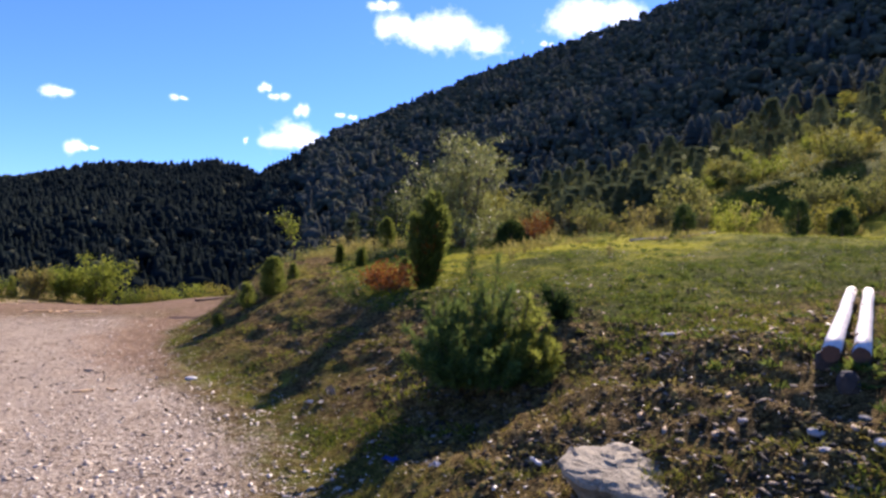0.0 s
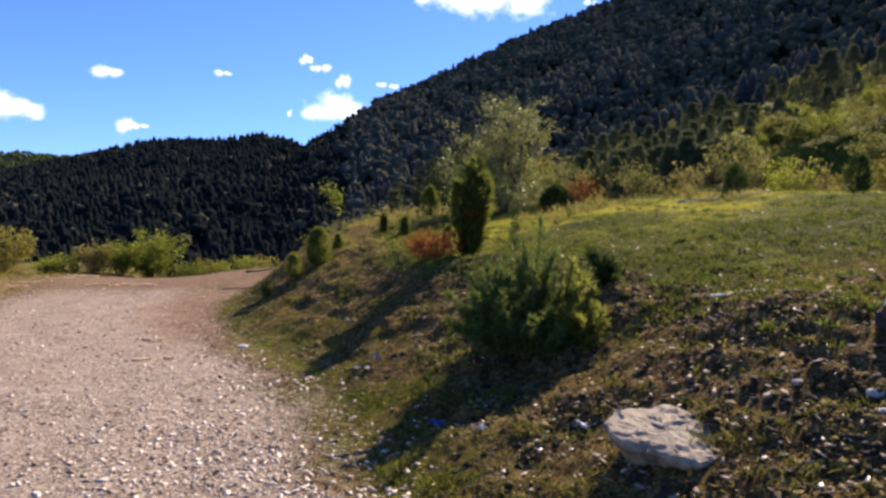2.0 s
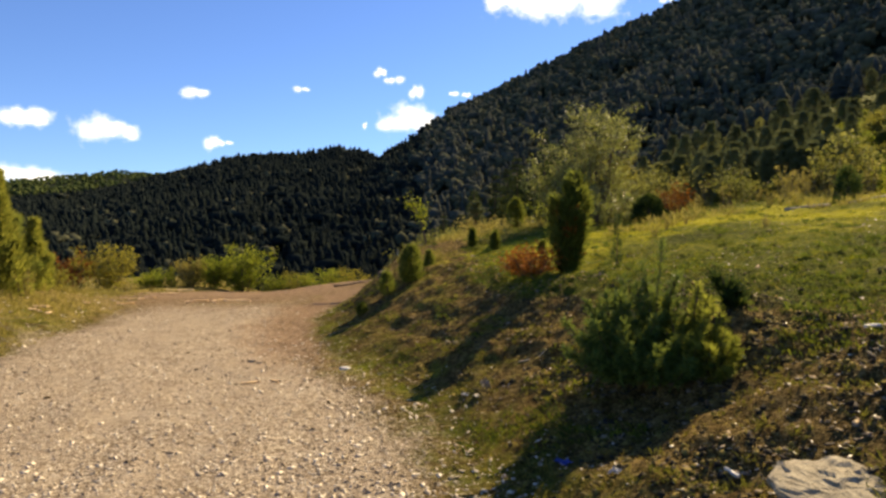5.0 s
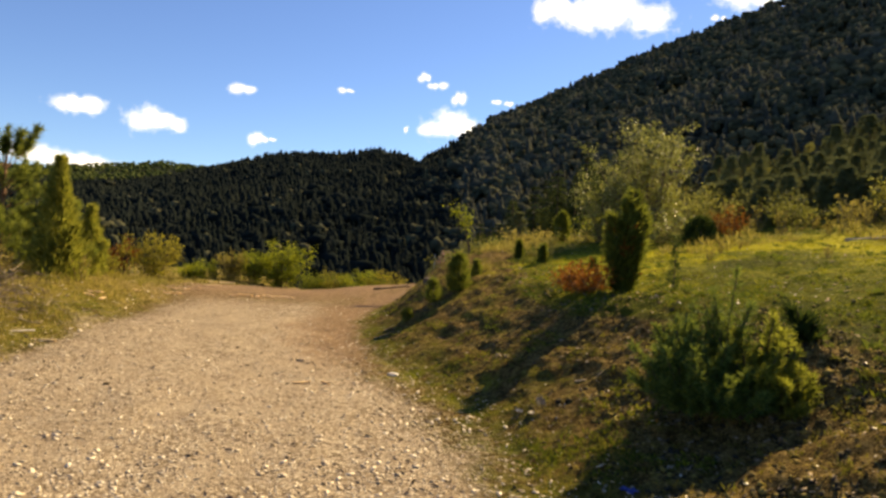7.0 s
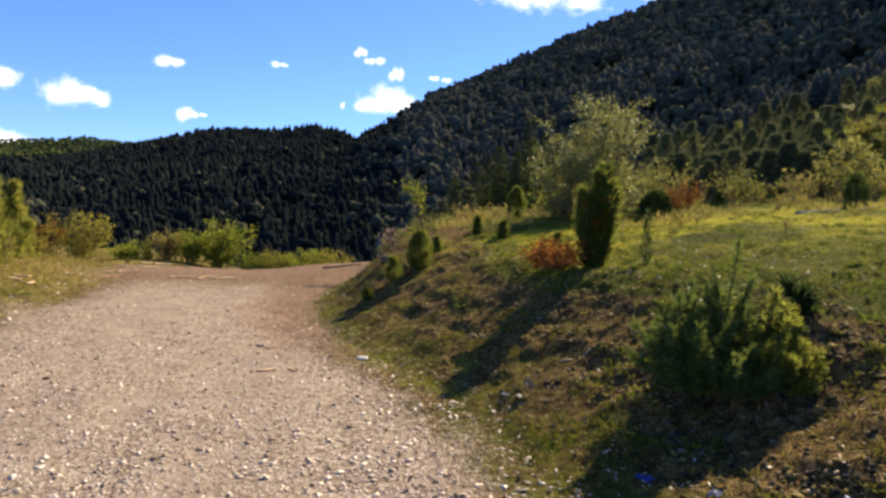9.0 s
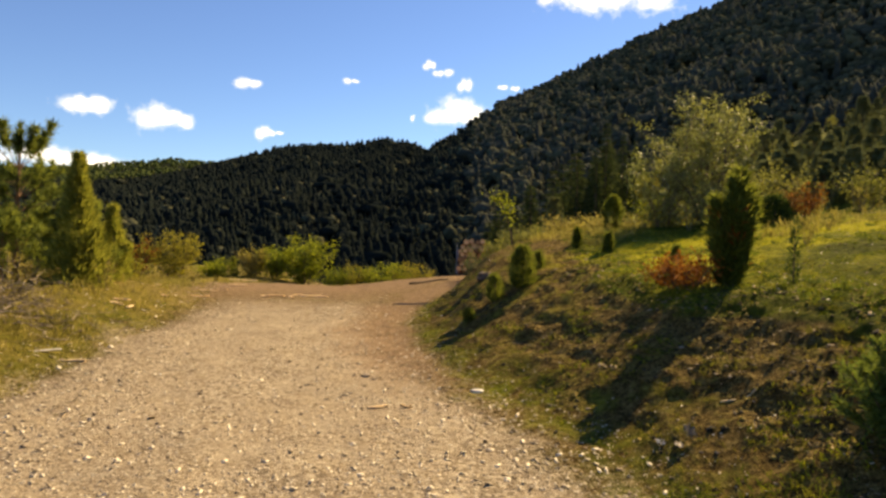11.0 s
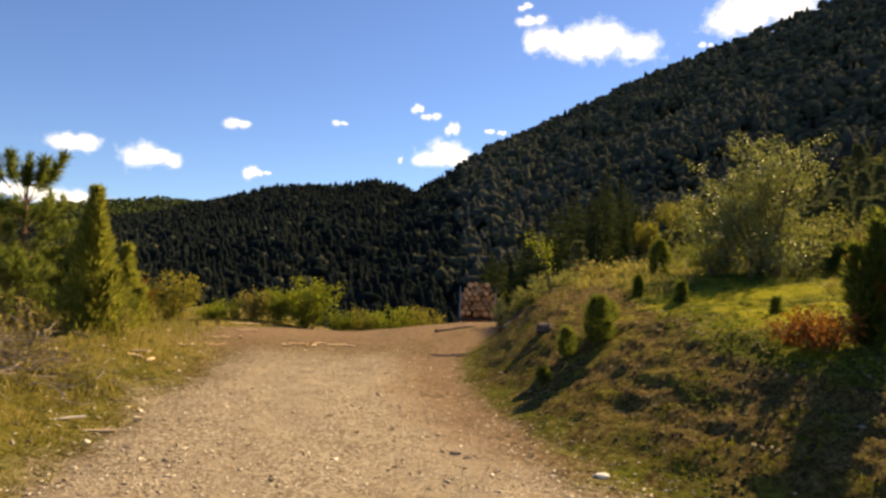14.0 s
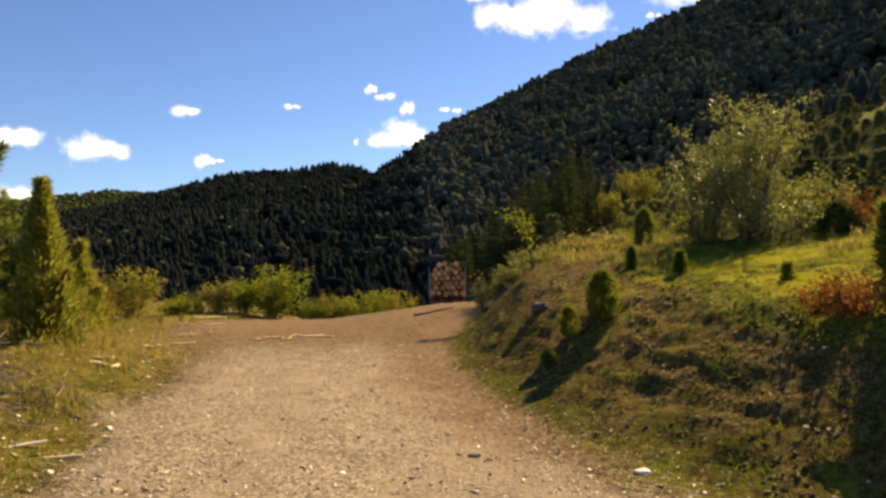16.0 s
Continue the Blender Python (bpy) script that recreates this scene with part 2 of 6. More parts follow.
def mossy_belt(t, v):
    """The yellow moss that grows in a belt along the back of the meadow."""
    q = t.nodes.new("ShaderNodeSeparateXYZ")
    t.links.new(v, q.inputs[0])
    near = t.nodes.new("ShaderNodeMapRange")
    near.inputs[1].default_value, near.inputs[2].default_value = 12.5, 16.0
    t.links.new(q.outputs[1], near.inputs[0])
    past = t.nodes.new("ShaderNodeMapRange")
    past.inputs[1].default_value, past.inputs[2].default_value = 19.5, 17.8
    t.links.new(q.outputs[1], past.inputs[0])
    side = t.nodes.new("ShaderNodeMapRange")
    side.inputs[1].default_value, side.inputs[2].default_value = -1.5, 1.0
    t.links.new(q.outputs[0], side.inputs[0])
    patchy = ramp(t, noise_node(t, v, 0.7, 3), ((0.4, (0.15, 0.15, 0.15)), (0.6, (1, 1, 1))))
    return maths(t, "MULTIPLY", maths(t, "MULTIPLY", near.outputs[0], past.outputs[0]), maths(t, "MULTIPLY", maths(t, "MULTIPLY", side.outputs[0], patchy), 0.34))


def ground_material():
    m, t, n, l, b = shader("ground")
    v = coords(t)
    a = n.new("ShaderNodeVertexColor")
    a.layer_name = "zone"
    s = n.new("ShaderNodeSeparateColor")
    l.new(a.outputs["Color"], s.inputs[0])
    big, medium, fine, tiny = noise_node(t, v, 0.35, 3), noise_node(t, v, 2.2, 5, 0.65), noise_node(t, v, 11, 5, 0.7), noise_node(t, v, 60, 3, 0.7)
    cells = n.new("ShaderNodeTexVoronoi")
    cells.inputs["Scale"].default_value = 36
    l.new(v, cells.inputs["Vector"])
    cell = n.new("ShaderNodeSeparateColor")
    l.new(cells.outputs["Color"], cell.inputs[0])
    # gravel: fine crushed stone in pale and brown bits, dusty tracks between
    bits = maths(t, "ADD", maths(t, "MULTIPLY", cell.outputs[0], 0.5), maths(t, "MULTIPLY", tiny, 0.6))
    # darker towards each bit's edge, painting the shadowed gaps between stones
    bits = maths(t, "SUBTRACT", bits, maths(t, "MULTIPLY", cells.outputs["Distance"], 0.22))
    gravel = ramp(t, bits, ((0.2, (0.12, 0.088, 0.056)), (0.45, (0.28, 0.218, 0.148)), (0.72, (0.58, 0.495, 0.37))))
    dusty = ramp(t, maths(t, "ADD", maths(t, "MULTIPLY", medium, 0.7), maths(t, "MULTIPLY", tiny, 0.3)), ((0.32, (0.23, 0.17, 0.113)), (0.52, (0.33, 0.262, 0.182)), (0.68, (0.42, 0.345, 0.25))))
    # dust lies thick in long streaks along the wheel tracks
    along = n.new("ShaderNodeMapping")
    along.inputs["Rotation"].default_value, along.inputs["Scale"].default_value = (0, 0, 0.2), (1.0, 0.16, 1.0)
    l.new(v, along.inputs["Vector"])
    streak = maths(t, "ADD", maths(t, "MULTIPLY", noise_node(t, along.outputs[0], 1.1, 4), 0.65), maths(t, "MULTIPLY", medium, 0.35))
    gravel = mix(t, ramp(t, streak, ((0.38, (0.12, 0.12, 0.12)), (0.6, (0.85, 0.85, 0.85)))), gravel, dusty)
    red = ramp(t, fine, ((0.3, (0.165, 0.105, 0.06)), (0.7, (0.335, 0.228, 0.14))))
    # soil with moss, grass and dry straw
    soil = ramp(t, maths(t, "ADD", maths(t, "MULTIPLY", fine, 0.5), maths(t, "MULTIPLY", tiny, 0.5)), ((0.38, (0.016, 0.01, 0.004)), (0.5, (0.122, 0.08, 0.026)), (0.63, (0.36, 0.258, 0.092))))
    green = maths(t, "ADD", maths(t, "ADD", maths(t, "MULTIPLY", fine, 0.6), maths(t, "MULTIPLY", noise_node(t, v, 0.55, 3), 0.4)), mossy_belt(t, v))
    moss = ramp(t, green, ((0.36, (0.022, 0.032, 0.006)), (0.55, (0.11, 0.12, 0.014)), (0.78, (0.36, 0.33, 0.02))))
    straw = ramp(t, tiny, ((0.3, (0.11, 0.085, 0.025)), (0.7, (0.34, 0.265, 0.075))))
    patch = maths(t, "ADD", maths(t, "MULTIPLY", medium, 0.6), maths(t, "MULTIPLY", big, 0.4))
    across = n.new("ShaderNodeSeparateXYZ")
    l.new(v, across.inputs[0])
    verge = n.new("ShaderNodeMapRange")
    for k, q in ((1, -4.5), (2, -7.0), (3, 0.0), (4, 0.2)):
        verge.inputs[k].default_value = q
    l.new(across.outputs[0], verge.inputs[0])
    patch = maths(t, "ADD", patch, verge.outputs[0])
    grass = mix(t, ramp(t, patch, ((0.56, (0, 0, 0)), (0.74, (1, 1, 1)))), moss, straw)
    wild = mix(t, ramp(t, maths(t, "ADD", maths(t, "ADD", maths(t, "MULTIPLY", medium, 0.55), maths(t, "MULTIPLY", fine, 0.25)), maths(t, "MULTIPLY", s.outputs[2], 0.5)), ((0.52, (0, 0, 0)), (0.66, (1, 1, 1)))), soil, grass)
    def edged(mask, a=0.3, b=0.7, much=1.3):
        f = maths(t, "ADD", maths(t, "SUBTRACT", fine, 0.5), maths(t, "SUBTRACT", tiny, 0.5))
        return ramp(t, maths(t, "ADD", mask, maths(t, "MULTIPLY", f, much)), ((a, (0, 0, 0)), (b, (1, 1, 1))))
    c = mix(t, edged(s.outputs[0]), wild, gravel)
    c = mix(t, edged(s.outputs[1], 0.1, 0.85, 1.0), c, red)
    # forest floor, darkened in colour so sunlit gaps between trees look shaded
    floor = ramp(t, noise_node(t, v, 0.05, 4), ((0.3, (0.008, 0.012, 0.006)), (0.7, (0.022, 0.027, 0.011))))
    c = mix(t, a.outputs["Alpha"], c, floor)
    l.new(c, b.inputs["Base Color"])
    b.inputs["Roughness"].default_value = 0.92
    b.inputs["Specular IOR Level"].default_value = 0.02
    relief = maths(t, "ADD", maths(t, "MULTIPLY", fine, 0.6), maths(t, "MULTIPLY", tiny, 0.4))
    relief = maths(t, "MULTIPLY", relief, maths(t, "SUBTRACT", 1.0, maths(t, "MULTIPLY", s.outputs[0], 0.65)))
    bump(t, b, relief, 1.0, 0.11)
    return m


def grass_material(name, dark, mid, light, through_light=0.3):
    """Blades: dark and yellow patches metres wide, tufts, and blade-to-blade change."""
    m, t, n, l, b = shader(name)
    g = n.new("ShaderNodeNewGeometry")
    v = coords(t)
    f = maths(t, "MULTIPLY", g.outputs["Random Per Island"], 0.3)
    f = maths(t, "ADD", f, maths(t, "MULTIPLY", noise_node(t, v, 0.55, 3), 0.45))
    f = maths(t, "ADD", f, maths(t, "MULTIPLY", noise_node(t, v, 3.2, 4), 0.45))
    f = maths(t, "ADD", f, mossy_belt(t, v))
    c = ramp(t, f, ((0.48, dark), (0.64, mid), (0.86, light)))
    l.new(c, b.inputs["Base Color"])
    b.inputs["Roughness"].default_value = 0.9
    b.inputs["Specular IOR Level"].default_value = 0.04
    tr, ms = n.new("ShaderNodeBsdfTranslucent"), n.new("ShaderNodeMixShader")
    l.new(c, tr.inputs["Color"])
    ms.inputs[0].default_value = through_light
    l.new(b.outputs[0], ms.inputs[1])
    l.new(tr.outputs[0], ms.inputs[2])
    l.new(ms.outputs[0], n["Material Output"].inputs["Surface"])
    return m


GROUND = ground_material()
JUNIPER = leafy("juniper_needles", (0.018, 0.038, 0.012), (0.045, 0.08, 0.02), (0.11, 0.15, 0.035), 0.3, 0.8, 0.08, warm=0.08)
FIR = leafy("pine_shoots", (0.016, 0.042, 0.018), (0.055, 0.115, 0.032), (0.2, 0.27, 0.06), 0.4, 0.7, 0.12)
# sun glowing through the right-hand shoots is put into this yellower green
SUNLIT_SHOOTS = leafy("sunlit_pine_shoots", (0.1, 0.125, 0.024), (0.27, 0.29, 0.05), (0.5, 0.47, 0.09), 0.64, 0.7, 0.12)
PINE = leafy("pine_needles", (0.03, 0.055, 0.02), (0.15, 0.2, 0.05), (0.36, 0.37, 0.09), 0.5, 0.7, 0.12)
SPRUCE = leafy("spruce_needles", (0.018, 0.032, 0.014), (0.036, 0.056, 0.02), (0.075, 0.1, 0.035), 0.25, 0.9, 0.05, warm=0.08)
# haze over the near hill is put into these lighter conifers
HAZED_FOREST = leafy("hazed_forest", (0.052, 0.057, 0.046), (0.064, 0.069, 0.053), (0.08, 0.085, 0.062), 0.1, 1.0, 0.0, warm=0.1)
# shade on the slope across the valley is in this darker colour
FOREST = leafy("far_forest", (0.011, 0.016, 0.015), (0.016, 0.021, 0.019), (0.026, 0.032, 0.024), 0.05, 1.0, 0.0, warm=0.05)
WILLOW = leafy("willow_leaves", (0.06, 0.08, 0.026), (0.16, 0.18, 0.055), (0.34, 0.34, 0.12), 0.45, 0.5, 0.45)
BUSH = leafy("shrub_leaves", (0.055, 0.08, 0.012), (0.18, 0.225, 0.025), (0.4, 0.4, 0.04), 0.55, 0.7, 0.1)
GOLD = leafy("yellowing_leaves", (0.085, 0.078, 0.018), (0.21, 0.18, 0.03), (0.38, 0.3, 0.05), 0.48, 0.7, 0.1)
RUST = leafy("withered_leaves", (0.1, 0.028, 0.008), (0.28, 0.08, 0.015), (0.44, 0.155, 0.035), 0.28, 0.8, 0.08, warm=0.15)
STRAW = leafy("dry_stalks", (0.16, 0.12, 0.04), (0.32, 0.245, 0.075), (0.52, 0.41, 0.15), 0.45, 0.9, 0.05)
GRASS = grass_material("grass_blades", (0.042, 0.062, 0.012), (0.155, 0.185, 0.02), (0.44, 0.42, 0.028))
BARK = surface("bark", (0.05, 0.033, 0.022), (0.17, 0.115, 0.075), 9, 0.9, 30, 0.8, 0.02)
DARK_BARK = surface("rotten_bark", (0.025, 0.017, 0.01), (0.09, 0.06, 0.035), 9, 0.9, 30, 0.8, 0.02)
PINE_BARK = surface("pine_bark", (0.12, 0.06, 0.03), (0.33, 0.18, 0.09), 9, 0.9, 30, 0.8, 0.02)
GREEN_JUNIPER = leafy("green_juniper", (0.06, 0.078, 0.02), (0.22, 0.235, 0.05), (0.46, 0.42, 0.09), 0.6, 0.8, 0.08)
PINE_DARK = leafy("dull_pine_needles", (0.075, 0.09, 0.045), (0.15, 0.17, 0.075), (0.26, 0.265, 0.115), 0.22, 0.9, 0.03, warm=0.1)
LOG_BARK = surface("log_bark", (0.11, 0.042, 0.022), (0.36, 0.155, 0.072), 5, 0.9, 18, 0.7, 0.02, vary=0.5)
LOG_END = surface("log_end", (0.3, 0.14, 0.05), (0.78, 0.42, 0.17), 9, 0.85, 60, 0.3, 0.005, vary=0.5)
PEELED = surface("peeled_wood", (0.5, 0.43, 0.33), (0.8, 0.75, 0.65), 9, 0.6, 25, 0.3, 0.006)
RED_PAINT = surface("red_paint", (0.28, 0.02, 0.015), (0.42, 0.04, 0.03), 4, 0.45, 30, 0.1, 0.002)
BLUE_PAINT = surface("blue_paint", (0.01, 0.12, 0.26), (0.02, 0.2, 0.38), 4, 0.35, 30, 0.1, 0.002)
STEEL = surface("pale_steel", (0.2, 0.19, 0.18), (0.42, 0.41, 0.4), 7, 0.5, 40, 0.2, 0.002, 0.3)
IRON = surface("dark_iron", (0.03, 0.03, 0.03), (0.09, 0.08, 0.075), 7, 0.6, 40, 0.3, 0.003, 0.4)
RUBBER = surface("rubber", (0.015, 0.015, 0.015), (0.05, 0.046, 0.04), 7, 0.85, 60, 0.3, 0.003)
TAIL_LAMP = surface("tail_lamp", (0.35, 0.01, 0.01), (0.5, 0.02, 0.02), 7, 0.25, 60, 0.0)
WINDOW = surface("dark_window", (0.01, 0.012, 0.015), (0.03, 0.035, 0.04), 3, 0.08, 10, 0.0)
ROCK = surface("pale_rock", (0.09, 0.067, 0.036), (0.48, 0.4, 0.25), 14, 0.9, 26, 0.8, 0.02)
GREY_ROCK = surface("grey_stone", (0.2, 0.18, 0.15), (0.55, 0.5, 0.43), 7, 0.85, 20, 0.7, 0.02, vary=0.4)
PEBBLE = surface("pebbles", (0.22, 0.165, 0.11), (0.7, 0.6, 0.45), 3, 0.9, 60, 0.3, 0.004, island=0.9)
CHIP = surface("wood_chips", (0.2, 0.15, 0.085), (0.72, 0.62, 0.45), 8, 0.5, 50, 0.3, 0.003, island=1.2)
STRIPPED = surface("stripped_bark", (0.5, 0.3, 0.12), (0.88, 0.62, 0.33), 10, 0.8, 40, 0.5, 0.005, vary=0.5)
DEAD = surface("dead_branches", (0.13, 0.095, 0.06), (0.38, 0.3, 0.21), 12, 0.9, 50, 0.5, 0.004, island=0.6)
PLASTIC = surface("white_litter", (0.45, 0.45, 0.46), (0.7, 0.7, 0.7), 8, 0.35, 30, 0.2, 0.004)
BLUE_RAG = surface("blue_litter", (0.02, 0.05, 0.3), (0.05, 0.12, 0.5), 8, 0.5, 30, 0.2, 0.004)
MOSS = surface("mossy_clods", (0.022, 0.015, 0.004), (0.27, 0.19, 0.036), 12, 0.95, 70, 0.8, 0.02, island=0.9)
BROWN_GRASS = leafy("brown_grass", (0.07, 0.046, 0.01), (0.19, 0.13, 0.028), (0.38, 0.27, 0.07), 0.35, 0.9, 0.03)
OLIVE = leafy("olive_leaves", (0.06, 0.066, 0.022), (0.15, 0.15, 0.05), (0.3, 0.275, 0.10), 0.45, 0.7, 0.1)
LITTER = surface("leaf_litter", (0.03, 0.02, 0.01), (0.3, 0.225, 0.14), 8, 0.95, 50, 0.3, 0.003, island=1.2)
BROWN_STONE = surface("brown_stone", (0.14, 0.1, 0.065), (0.42, 0.32, 0.21), 8, 0.9, 25, 0.5, 0.02)
MID_JUNIPER = leafy("bank_juniper", (0.032, 0.052, 0.014), (0.095, 0.13, 0.028), (0.24, 0.26, 0.052), 0.48, 0.8, 0.08)
SLOPE_GRASS = leafy("slope_grass", (0.05, 0.052, 0.014), (0.135, 0.12, 0.028), (0.28, 0.225, 0.048), 0.32, 0.9, 0.03)
HERB = leafy("herb_leaves", (0.025, 0.05, 0.014), (0.07, 0.12, 0.026), (0.18, 0.23, 0.05), 0.4, 0.8, 0.08)
MOSSY = leafy("tuft_blades", (0.04, 0.038, 0.01), (0.12, 0.108, 0.024), (0.27, 0.225, 0.05), 0.4, 0.9, 0.03)


# ---- ground, one sheet to the horizon, and the road in it ----
def build_ground():
    rad = np.concatenate([[0.4], np.geomspace(1.0, 30, 560), np.geomspace(30, 4200, 170)[1:]])
    ang = np.concatenate([np.linspace(-180, -66, 90)[:-1], np.linspace(-66, 66, 520), np.linspace(66, 180, 90)[1:-1]])
    A, R = np.meshgrid(np.radians(ang), rad)
    x, y = CX + R * np.sin(A), CY + R * np.cos(A)
    z = height(x, y)
    nr, na = R.shape
    verts = np.column_stack([x.ravel(), y.ravel(), z.ravel()])
    i, j = np.meshgrid(np.arange(nr - 1), np.arange(na), indexing="ij")
    a, b, c, d = i * na + j, i * na + (j + 1) % na, (i + 1) * na + (j + 1) % na, (i + 1) * na + j
    faces = np.stack([a.ravel(), d.ravel(), c.ravel(), b.ravel()], 1)
    verts = np.vstack([verts, [[CX, CY, float(height(CX, CY))]]])
    hub = len(verts) - 1
    k = np.arange(na)
    disc = np.stack([np.full(na, hub), k, (k + 1) % na, (k + 1) % na], 1)
    X, Y = verts[:, 0], verts[:, 1]
    d_r, d_l = edge_x(Y) - X, X - left_x(Y)
    wob = 0.22 * vnoise(X / 1.6, Y / 1.6, 11) + 0.2 * vnoise(X / 0.35, Y / 0.35, 12)
    far = sstep(15, 23, Y + 3 * wob)
    # beyond the bend the pale gravel gives way to trodden red earth
    gravel = sstep(-0.4, 1.2, d_r + 0.8 * wob - 0.5 * sstep(14, 24, Y)) * sstep(-0.9, 0.9, d_l + wob) * (1 - 0.65 * far) * (1 - sstep(50, 60, Y))
    strip = sstep(-0.25, 0.35, d_r + 0.5 * wob) * (1 - sstep(0.5, 1.9, d_r + wob)) * sstep(10.5, 14.5, Y)
    left_strip = sstep(-2.5, 0.0, d_l + 2 * wob) * sstep(16, 25, Y + 3 * wob) * (1 - sstep(31, 35, Y) * (1 - sstep(-8, -5, X)))
    red = np.maximum(strip, left_strip * sstep(0.0, 1.5, d_r)) * (1 - sstep(44, 52, Y)) * (1 - 0.3 * gravel)
    turf = sstep(0.0, 0.5, -d_r - lip(Y) + 0.5 * wob)
    lush = 0.2 + 0.8 * turf * sstep(8, 11.5, Y) + 0.1 * (1 - sstep(0.1, 0.7, -d_r)) + 0.1 * sstep(-0.4, 0.1, -d_r) * (1 - sstep(0.5, 1.2, -d_r)) - 0.2 * (1 - sstep(7.5, 10.5, Y - 0.3 * X)) * sstep(0.6, 1.2, -d_r) + 0.28 * sstep(-0.2, 0.8, -d_l) + 0.05 * sstep(12.5, 15, Y) * sstep(0.2, 0.8, -d_r) - 0.42 * sstep(17.8, 19.5, Y) * (1 - 0.7 * sstep(24, 32, Y)) * sstep(1.6, 3, -d_r)
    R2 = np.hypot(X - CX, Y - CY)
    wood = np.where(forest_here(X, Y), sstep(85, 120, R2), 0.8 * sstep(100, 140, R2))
    # all ground past about 150 m takes that darkened floor colour
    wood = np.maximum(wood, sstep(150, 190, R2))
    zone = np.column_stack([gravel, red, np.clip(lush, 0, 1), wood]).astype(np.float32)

    def make(name, fs, label):
        used, inv = np.unique(fs.ravel(), return_inverse=True)
        q = inv.reshape(fs.shape)
        me = bpy.data.meshes.new(name)
        me.from_pydata(verts[used].tolist(), [], [tuple(dict.fromkeys(f)) for f in q.tolist()])
        att = me.color_attributes.new("zone", "FLOAT_COLOR", "POINT")
        att.data.foreach_set("color", zone[used].ravel())
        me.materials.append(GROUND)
        me.shade_smooth()
        return tagged(new(name, me), label, name, kind="structure")

    faces = np.vstack([faces, disc])
    fx, fy = X[faces].mean(1), Y[faces].mean(1)
    on = (fx > left_x(fy) - 0.1) & (fx < edge_x(fy) - 0.35) & (fy > -28) & (fy < 58)
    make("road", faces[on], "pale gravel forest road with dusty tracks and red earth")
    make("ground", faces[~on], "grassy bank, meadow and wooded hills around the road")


build_ground()


# ---- far woods ----
def cone_tree(tiers=4, sides=8, seed=0):
    g = np.random.default_rng(seed)
    vs, fs = [], []
    for k in range(tiers):
        z0, z1 = 0.04 + 0.8 * k / tiers, min(1.0, 0.04 + 0.8 * k / tiers + 1.6 / tiers)
        if k == tiers - 1:
            z1 = 1.0
        r = 0.2 * (1 - 0.8 * k / tiers)
        o = len(vs)
        for s in range(sides):
            a = 2 * math.pi * (s + 0.4 * g.random()) / sides
            q = r * (1.0 if s % 2 else 0.62) * g.uniform(0.8, 1.2)
            vs.append((q * math.cos(a), q * math.sin(a), z0 - 0.03 * (s % 2) + g.uniform(-0.02, 0.02)))
        vs.append((g.uniform(-0.01, 0.01), g.uniform(-0.01, 0.01), z1))
        fs += [(o + s, o + (s + 1) % sides, o + sides) for s in range(sides)]
    return np.array(vs), np.array(fs)


def round_tree(seed=0):
    g = np.random.default_rng(seed)
    vs, fs = [], []
    for c in range(5):
        bm = bmesh.new()
        bmesh.ops.create_icosphere(bm, subdivisions=1, radius=g.uniform(0.16, 0.26))
        off = np.array([g.normal(0, 0.13), g.normal(0, 0.13), g.uniform(0.35, 0.78)]) if c else np.array([0, 0, 0.55])
        o = len(vs)
        vs += [tuple(np.array(v.co) * (1 + g.uniform(-0.3, 0.3)) * (1, 1, 1.25) + off) for v in bm.verts]
        fs += [tuple(o + v.index for v in f.verts) for f in bm.faces]
        bm.free()
    return np.array(vs), np.array(fs)


def scatter(templates, places, sizes, widths, turns, pick):
    V, F, o = [], [], 0
    for i, p in enumerate(places):
        v, f = templates[pick[i]]
        c, s = math.cos(turns[i]), math.sin(turns[i])
        q = v * (widths[i], widths[i], sizes[i])
        V.append(np.column_stack([q[:, 0] * c - q[:, 1] * s, q[:, 0] * s + q[:, 1] * c, q[:, 2]]) + p)
        F.append(f + o)
        o += len(v)
    return np.vstack(V), np.vstack(F)


